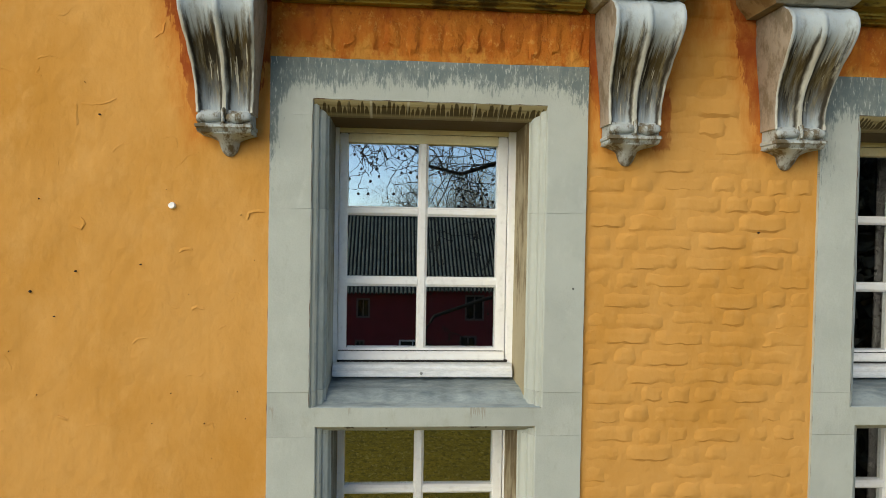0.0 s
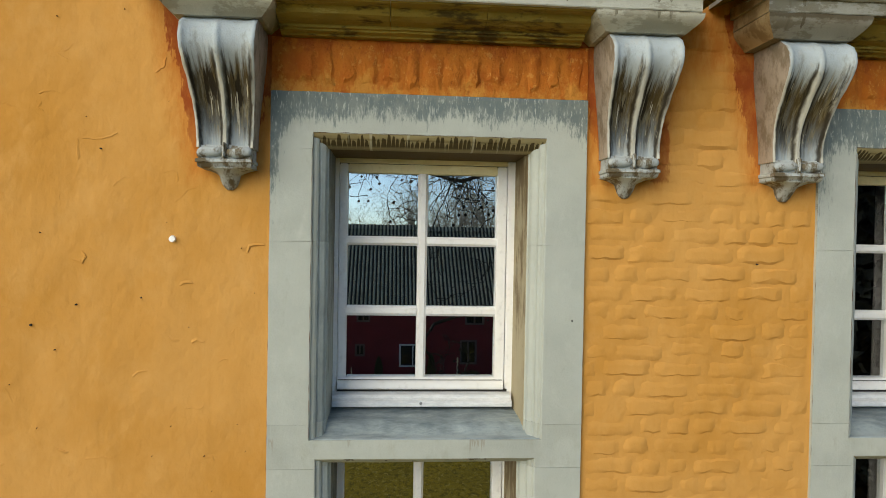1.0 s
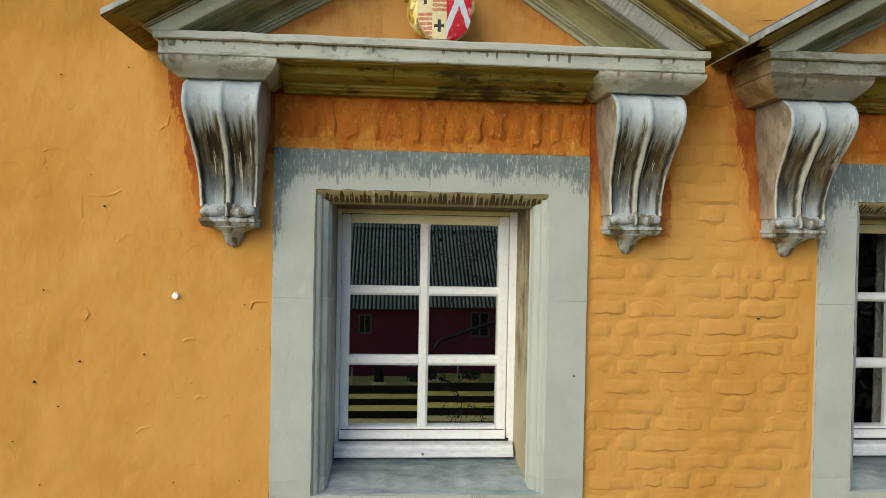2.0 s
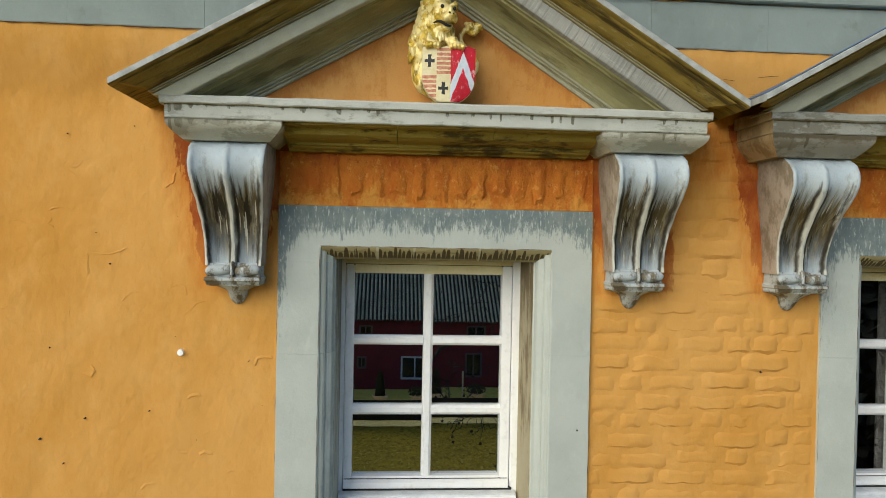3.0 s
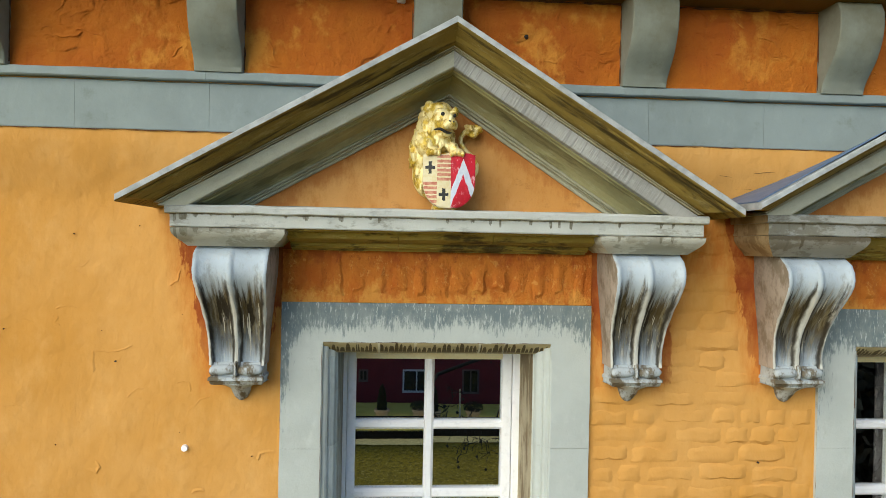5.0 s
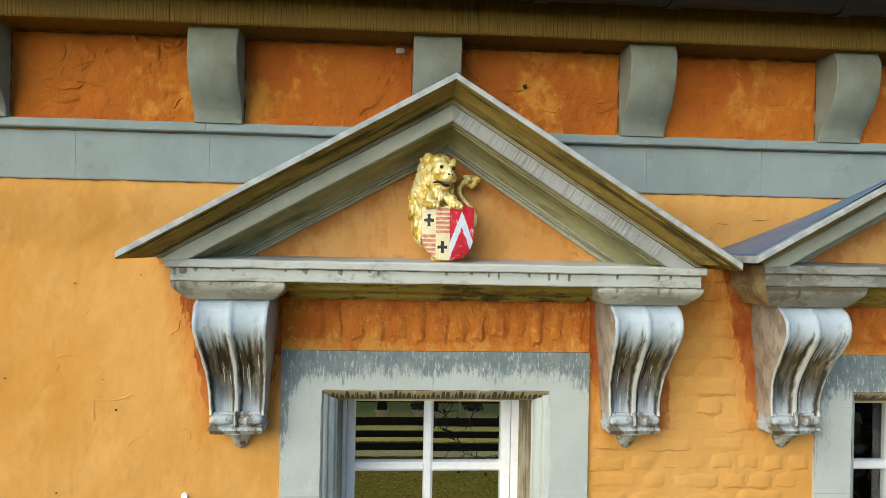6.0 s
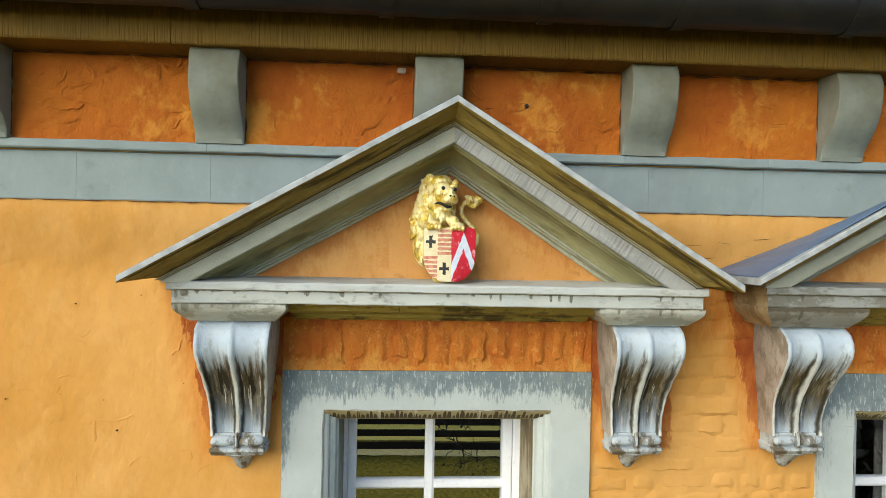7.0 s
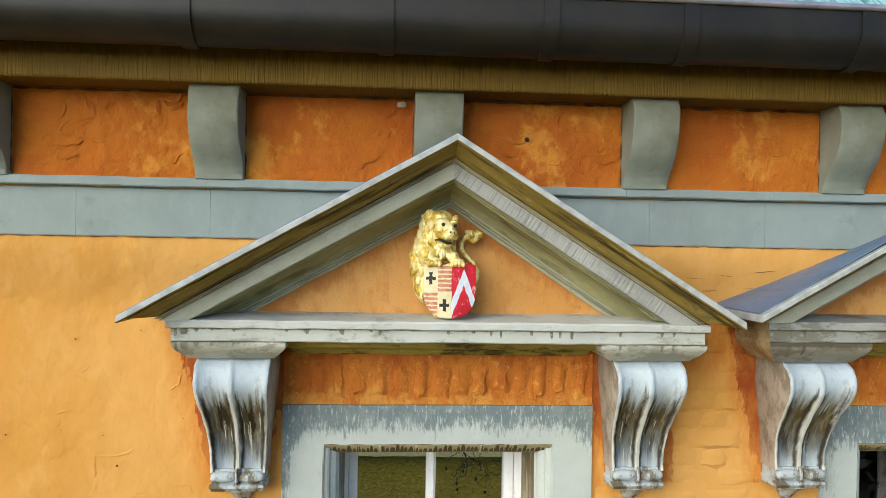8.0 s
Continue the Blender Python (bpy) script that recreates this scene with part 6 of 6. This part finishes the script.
def strip(name, x0, x1, y0, y1, z, mat, label, category, step=0.5):
    nx, ny = round((x1 - x0) / step), max(2, round((y1 - y0) / step))
    vs = [(x0 + (x1 - x0) * i / nx, y0 + (y1 - y0) * j / ny + (0.12 * noise.noise((i * 0.7, j, 1)) if j in (0, ny) else 0), z + 0.02 * noise.noise((i * 0.9, j * 0.9, 2))) for j in range(ny + 1) for i in range(nx + 1)]
    w = nx + 1
    return tagged(obj(name, mesh_of(name, vs, [(j * w + i, j * w + i + 1, (j + 1) * w + i + 1, (j + 1) * w + i) for j in range(ny) for i in range(nx)]), mat), label, category, kind="structure")


strip("path_yard", -30, 30, -29.8, -23.9, 0.03, M_YARD, "pale sandy gravel yard before the barn", "path")
strip("path_edge", -30, 30, -22.85, -22.15, 0.03, M_GRAVEL, "pale gravel edging along the fence", "path", 0.3)

fence = thing("fence", "dark-stained board fence with three wide rails", "fence", at=(0, -22.26, 0))
for k in range(7):
    for z0, z1 in ((0.20, 0.43), (0.60, 0.81), (0.97, 1.23)):
        box("rail", -21.9 + k * 6.5 + 0.003, -15.4 + k * 6.5 - 0.003, -0.02, 0.02, z0, z1, M_FENCE, fence, 0.004, "", 0.008)
    box("post", -21.9 + k * 6.5 - 0.06, -21.9 + k * 6.5 + 0.06, -0.14, -0.022, -0.1, 1.26, M_FENCE, fence, 0.006)


def barn():
    b = thing("barn", "low oxblood-red barn with grey corrugated roof", "barn", at=(0, -29.9, 0))
    x0, x1, d, h = -16, 18, 9.0, 3.4
    cuts = [(-1.35, -0.8, 2.25, 3.05), (1.2, 1.75, 2.35, 3.1), (3.6, 4.4, 2.05, 3.1), (-1.4, -1.0, 0.85, 1.35), (0.4, 1.55, 0.42, 1.36), (3.4, 4.1, 0.42, 1.42), (5.2, 5.6, 0.9, 1.4), (-4.4, -3.9, 2.25, 3.05), (-5.6, -4.5, 0.0, 1.9), (7.2, 7.8, 2.25, 3.05), (-7.6, -7.1, 2.25, 3.05), (8.2, 9.2, 0.0, 1.9)]
    xs = sorted({x0, x1, *[c[0] for c in cuts], *[c[1] for c in cuts]})
    zs = sorted({-0.2, h, *[c[2] for c in cuts], *[c[3] for c in cuts]})
    pieces = []
    for xa, xb in zip(xs, xs[1:]):
        for za, zb in zip(zs, zs[1:]):
            xm, zm = (xa + xb) / 2, (za + zb) / 2
            if not any(c[0] < xm < c[1] and c[2] < zm < c[3] for c in cuts):
                pieces.append(plain_box(xa, xb, -0.3, 0, za, zb))
    pieces += [plain_box(x0, x0 + 0.3, -d, -0.3, -0.2, h), plain_box(x1 - 0.3, x1, -d, -0.3, -0.2, h), plain_box(x0, x1, -d - 0.3, -d, -0.2, h)]
    obj("wall", clean(*joined(pieces), "wall"), M_BARN, b)
    for xa, xb, za, zb in cuts:
        w = box("window", xa, xb, -0.16, -0.13, za, zb, M_DARK_GLASS, b, 0, "dark glass pane")
        for f in ((xa, xa + 0.07, za, zb), (xb - 0.07, xb, za, zb), (xa + 0.07, xb - 0.07, zb - 0.07, zb), (xa + 0.07, xb - 0.07, za, za + 0.06), ((xa + xb) / 2 - 0.025, (xa + xb) / 2 + 0.025, za + 0.06, zb - 0.07)):
            box("frame", f[0], f[1], -0.125, 0.02, f[2], f[3], M_BARN_PALE if xa == 0.4 else M_BARN_TRIM, w, 0)
    # corrugated roof
    n = int((x1 - x0 + 0.8) / 0.0333)
    for side, label in ((0, ""), (1, "")):
        rows = []
        for k in range(9):
            t = k / 8
            y = (0.45 - 5.2 * t) if side == 0 else (-9.95 + 5.2 * t)
            z = 3.28 + 3.88 * t
            rows.append([(x0 - 0.4 + i * 0.0333, y, z + 0.06 * math.sin(i * math.tau / 5)) for i in range(n + 1)])
        vs, fs = loft(rows, False, False)
        me = clean(vs, fs, "roof_sheet")
        ob = obj("roof", me, M_BARN_ROOF, b)
        so = ob.modifiers.new("thick", "SOLIDIFY")
        so.thickness = 0.012
    bar("ridge_cap", [(-4.45, 7.06), (-4.72, 7.26), (-4.98, 7.06), (-4.98, 7.03), (-4.72, 7.22), (-4.45, 7.03)], x0 - 0.4, x1 + 0.4, M_BARN_ROOF, b)
    for x in (x0, x1 - 0.3):
        vs = [(x, 0, 3.35), (x + 0.3, 0, 3.35), (x, -9.3, 3.35), (x + 0.3, -9.3, 3.35), (x, -4.7, 7.08), (x + 0.3, -4.7, 7.08)]
        obj("gable", clean(vs, [(0, 2, 4), (1, 5, 3), (0, 4, 5, 1), (2, 3, 5, 4), (0, 1, 3, 2)], "gable"), M_BARN, b)
    return b


barn()


def leaf_blob(rng, count, shape, size):
    """Many small leaf quads spread through a form."""
    vs, fs = [], []
    for k in range(count):
        p, r = shape(rng)
        a = Vector((rng.uniform(-1, 1), rng.uniform(-1, 1), rng.uniform(-1, 1))).normalized() * size * rng.uniform(0.6, 1.3)
        c = a.cross(Vector((rng.uniform(-1, 1), rng.uniform(-1, 1), rng.uniform(-1, 1)))).normalized() * size * 0.45
        p = Vector(p)
        n = len(vs)
        vs += [p - a, p + c, p + a, p - c]
        fs.append((n, n + 1, n + 2, n + 3))
    return vs, fs


def pot(kind, label):
    t = thing("potted_shrub", label, "potted plant", "terracotta pots in the yard")
    rings = [[(r * math.cos(a), r * math.sin(a), z) for a in [i * math.tau / 24 for i in range(24)]] for r, z in ((0.17, 0.0), (0.19, 0.02), (0.255, 0.31), (0.29, 0.315), (0.29, 0.39), (0.255, 0.395), (0.24, 0.35))]
    obj("pot", clean(*loft(rings), "pot"), M_TERRACOTTA, t)
    rng = random.Random(3 if kind else 4)
    if kind:
        def cone(r):
            h = r.random() ** 1.4
            a, rad = r.uniform(0, math.tau), 0.25 * (1 - h) ** 0.6 * (h + 0.35) ** 0.3 * math.sqrt(r.uniform(0.35, 1))
            return (rad * math.cos(a), rad * math.sin(a), 0.36 + 0.95 * h), 1
        vs, fs = leaf_blob(rng, 2600, cone, 0.03)
    else:
        def low(r):
            a, rad = r.uniform(0, math.tau), 0.36 * math.sqrt(r.random())
            return (rad * math.cos(a), rad * math.sin(a), 0.39 + r.random() * 0.28 * (1.2 - rad)), 1
        vs, fs = leaf_blob(rng, 420, low, 0.05)
    obj("shrub", mesh_of("shrub", vs, fs), M_SHRUB, t, "dark clipped evergreen" if kind else "low straggling evergreen")
    return t


p1 = pot(True, "clipped conical evergreen in a terracotta pot")
p1.location = (-0.40, -26.9, 0.03)
copy_thing(p1, pose(2.01, -26.9, 0.03, 0, 0, 70))
p2 = pot(False, "low straggling evergreen in a terracotta pot")
p2.location = (1.0, -26.9, 0.03)
copy_thing(p2, pose(3.5, -26.9, 0.03, 0, 0, 40))
tagged(box("stake", 2.98, 3.04, -27.0, -26.94, 0.0, 1.2, M_POST, None, 0.006), "pale wooden stake standing in the yard", "stake", "yard stakes")
tagged(box("stake", -1.46, -1.41, -27.6, -27.55, 0.0, 0.8, M_POST, None, 0.006), "short wooden stake standing in the yard", "stake", "yard stakes")


# ---- trees ----
def tubes(paths, sides_for):
    """Skins for tapering branches. paths: lists of (point, radius)."""
    vs, fs = [], []
    for path in paths:
        s = sides_for(path[0][1])
        base = len(vs)
        for k, (p, r) in enumerate(path):
            q = path[min(k + 1, len(path) - 1)][0] - path[max(k - 1, 0)][0]
            q = q.normalized() if q.length > 1e-6 else Vector((0, 0, 1))
            a = q.orthogonal().normalized()
            b = q.cross(a)
            for i in range(s):
                w = i * math.tau / s
                vs.append(tuple(p + (a * math.cos(w) + b * math.sin(w)) * r))
        for k in range(len(path) - 1):
            for i in range(s):
                j = (i + 1) % s
                fs.append((base + k * s + i, base + k * s + j, base + (k + 1) * s + j, base + (k + 1) * s + i))
    return vs, fs


def grow(rng, start, way, length, radius, depth, out, tips, droop=0.0, crook=0.35, kids=(4, 6), shrink=0.55, fine=0.004, bends=(7, 5)):
    steps = bends[0] if depth > 1 else bends[1]
    p, d, path = Vector(start), Vector(way).normalized(), []
    for k in range(steps + 1):
        t = k / steps
        path.append((p.copy(), max(radius * (1 - 0.72 * t), fine)))
        d = (d + Vector((rng.gauss(0, crook), rng.gauss(0, crook), rng.gauss(0, crook) - droop * t)) * 0.55).normalized()
        p = p + d * length / steps
    out.append(path)
    if depth == 0:
        tips.append(path[-1][0])
        return
    for k in range(rng.randint(*kids)):
        t = rng.uniform(0.25, 1.0)
        i = min(steps - 1, int(t * steps))
        q = path[i][0].lerp(path[i + 1][0], t * steps - i)
        along = (path[i + 1][0] - path[i][0]).normalized()
        side = Vector((rng.gauss(0, 1), rng.gauss(0, 1), rng.gauss(0, 0.8))).normalized()
        grow(rng, q, along * 0.75 + side * 0.8, length * shrink * rng.uniform(0.7, 1.2), max(path[i][1] * 0.55, 0.005), depth - 1, out, tips, droop, crook, kids, shrink, fine, bends)


def big_tree():
    """The plane tree in the garden: limbs reach towards the facade, with hanging fruit balls."""
    rng = random.Random(21)
    t = thing("plane_tree", "bare plane tree with hanging seed balls on the lawn", "tree", at=(0, 0, 0))
    root = Vector((6.8, -14.5, -0.1))
    trunk, out, tips = [], [], []
    for k in range(9):
        trunk.append((root + Vector((0.12 * math.sin(k), 0.1 * math.cos(k * 1.3), k * 0.95)), 0.48 - 0.03 * k))
    limbs = [((-1.0, 0.10, 1.15), 6.8, 8.5), ((-1.0, 0.38, 1.10), 6.6, 8.5), ((-1.0, -0.2, 1.0), 6.9, 8.5), ((-0.9, 0.1, 1.1), 7.4, 8.0), ((0.6, 0.5, 0.6), 6.0, 6.5), ((0.5, -0.8, 0.6), 6.4, 6.5), ((0.2, 0.1, 1.0), 7.4, 6.5), ((-0.5, 0.9, 0.5), 6.6, 6.5)]
    for way, z, length in limbs:
        i = int(z / 0.95)
        grow(rng, trunk[i][0], way, length, 0.10, 3, out, tips, 0.08, 0.55, (6, 8), 0.5, 0.0075, (10, 7))
    for start, way, length, many in (((3.4, -12.0, 8.6), (-0.35, 0.1, -0.9), 2.9, (9, 12)), ((4.2, -13.0, 8.2), (-0.2, 0.0, -1.0), 2.7, (9, 12)), ((3.4, -12.2, 3.6), (-0.75, 0.0, -0.65), 2.3, (4, 5)), ((-0.9, -12.5, 10.2), (-0.15, 0.0, -1.0), 2.4, (9, 11)), ((-0.40, -12.0, 9.1), (-0.08, 0.0, -1.0), 2.3, (5, 7)), ((0.35, -12.1, 9.0), (-0.45, 0.0, -1.0), 2.3, (6, 8)), ((1.3, -12.0, 9.2), (-0.12, 0.0, -1.0), 2.4, (6, 8)), ((-2.0, -12.1, 7.7), (1.0, 0.0, 0.03), 1.7, (4, 5)), ((3.3, -12.0, 3.1), (-0.7, 0.0, -0.75), 2.1, (7, 9)), ((1.0, -12.2, 4.4), (-0.75, 0.0, -0.75), 2.2, (5, 7))):
        grow(rng, start, way, length, 0.036, 2, out, tips, 0.15, 0.62, many, 0.45, 0.0075, (13, 10))
    for a, b in (((6.8, -14.5, 7.3), (3.4, -12.0, 8.6)), ((6.8, -14.5, 6.9), (4.2, -13.0, 8.2)), ((6.8, -14.5, 3.6), (3.4, -12.2, 3.6)), ((6.8, -14.5, 7.4), (-0.9, -12.5, 10.2)), ((6.8, -14.5, 7.5), (-0.40, -12.0, 9.1)), ((6.8, -14.5, 7.2), (0.35, -12.1, 9.0)), ((6.8, -14.5, 7.0), (1.3, -12.0, 9.2)), ((-0.9, -12.5, 10.2), (-2.0, -12.1, 7.7)), ((6.8, -14.5, 3.4), (3.3, -12.0, 3.1)), ((6.8, -14.5, 4.6), (1.0, -12.2, 4.4))):
        out.append([(Vector(a).lerp(Vector(b), k / 6) + Vector((0, 0, (1.9 if b[2] > 8.8 else 0.5) * math.sin(k / 6 * math.pi))), 0.07 - 0.006 * k) for k in range(7)])
    obj("trunk", mesh_of("trunk", *tubes([trunk], lambda r: 12), True), M_BARK, t)
    obj("crown", mesh_of("crown", *tubes(out, lambda r: 7 if r > 0.05 else 4 if r > 0.012 else 3), True), M_BARK, t, "bare crooked branches and twigs")
    bm = bmesh.new()
    proto = bmesh.new()
    bmesh.ops.create_icosphere(proto, subdivisions=1, radius=0.033)
    pv, pf = [v.co.copy() for v in proto.verts], [[v.index for v in f.verts] for f in proto.faces]
    proto.free()
    bm.free()
    vs, fs, stems = [], [], []
    for p in rng.sample(tips, min(900, len(tips))):
        c = p + Vector((rng.uniform(-0.02, 0.02), rng.uniform(-0.02, 0.02), -rng.uniform(0.08, 0.18)))
        stems.append([(p, 0.003), (c, 0.0025)])
        n = len(vs)
        vs += [tuple(v + c) for v in pv]
        fs += [tuple(i + n for i in f) for f in pf]
    sv, sf = tubes(stems, lambda r: 3)
    n = len(vs)
    obj("seed_balls", mesh_of("seed_balls", vs + sv, fs + [tuple(i + n for i in f) for f in sf]), M_BARK, t, "hanging round seed balls")
    return t


big_tree()


def far_tree(seed, name, label):
    rng = random.Random(seed)
    t = thing(name, label, "tree", "bare trees beyond the barn")
    trunk, out, tips = [], [], []
    for k in range(8):
        trunk.append((Vector((0.1 * math.sin(k * 1.7 + seed), 0.1 * math.cos(k), k * 0.9 - 0.1)), 0.26 - 0.02 * k))
    for k in range(12):
        a = k * 2.4 + rng.uniform(-0.3, 0.3)
        grow(rng, trunk[3 + k % 5][0], (math.cos(a) * 0.5, math.sin(a) * 0.5, 0.95), 5.2, 0.12, 3, out, tips, -0.12, 0.25, (4, 6), 0.52)
    obj("trunk", mesh_of("trunk", *tubes([trunk], lambda r: 8), True), M_BARK_FAR, t)
    obj("crown", mesh_of("crown", *tubes(out, lambda r: 3)), M_BARK_FAR, t, "fine bare grey-brown twigs")
    return t


f1 = far_tree(5, "bare_tree", "tall bare deciduous tree beyond the barn")
f1.location = (4.5, -52, 0)
f2 = far_tree(8, "bare_tree", "bare many-stemmed tree beyond the barn")
f2.location = (8.2, -55, 0)
rng = random.Random(4)
for k in range(22):
    x = -34 + k * 3.6 + rng.uniform(-1, 1)
    s = 0.78 if x < 2 else 1.05
    o = copy_thing(f1 if k % 2 else f2, pose(x, -58 - rng.uniform(0, 9), 0, 0, 0, rng.uniform(0, 360)))
    o.scale = (s, s, s * rng.uniform(0.85, 1.12))


def yew(x, y, height, radius, label, seed):
    rng = random.Random(seed)
    t = thing("yew", label, "tree", "dark evergreens", at=(x, y, 0))
    obj("trunk", mesh_of("trunk", *tubes([[(Vector((0, 0, -0.1)), 0.3), (Vector((0.05, 0, height * 0.9)), 0.05)]], lambda r: 8), True), M_BARK, t)
    def form(r):
        h = r.random() ** 0.9
        a = r.uniform(0, math.tau)
        lump = 0.85 + 0.25 * noise.noise((math.cos(a) * 2 + seed, math.sin(a) * 2, h * 5))
        rad = radius * lump * (1 - h) ** 0.45 * math.sqrt(r.uniform(0.25, 1))
        return (rad * math.cos(a), rad * math.sin(a), 0.05 + height * h), 1
    obj("crown", mesh_of("crown", *leaf_blob(rng, 16000, form, 0.16)), M_YEW, t, "dense dark green needles")
    return t


yew(9.6, -9.6, 6.9, 3.4, "dense dark yew standing on the lawn", 1)
yew(16.5, -18.0, 7.6, 3.8, "broad dark yew behind the lawn", 2)
# nearest yew, added out of view: darkens the right panes and screens light
yew(6.9, -5.6, 7.6, 2.5, "added dark yew near the house wall, screening the right", 3)
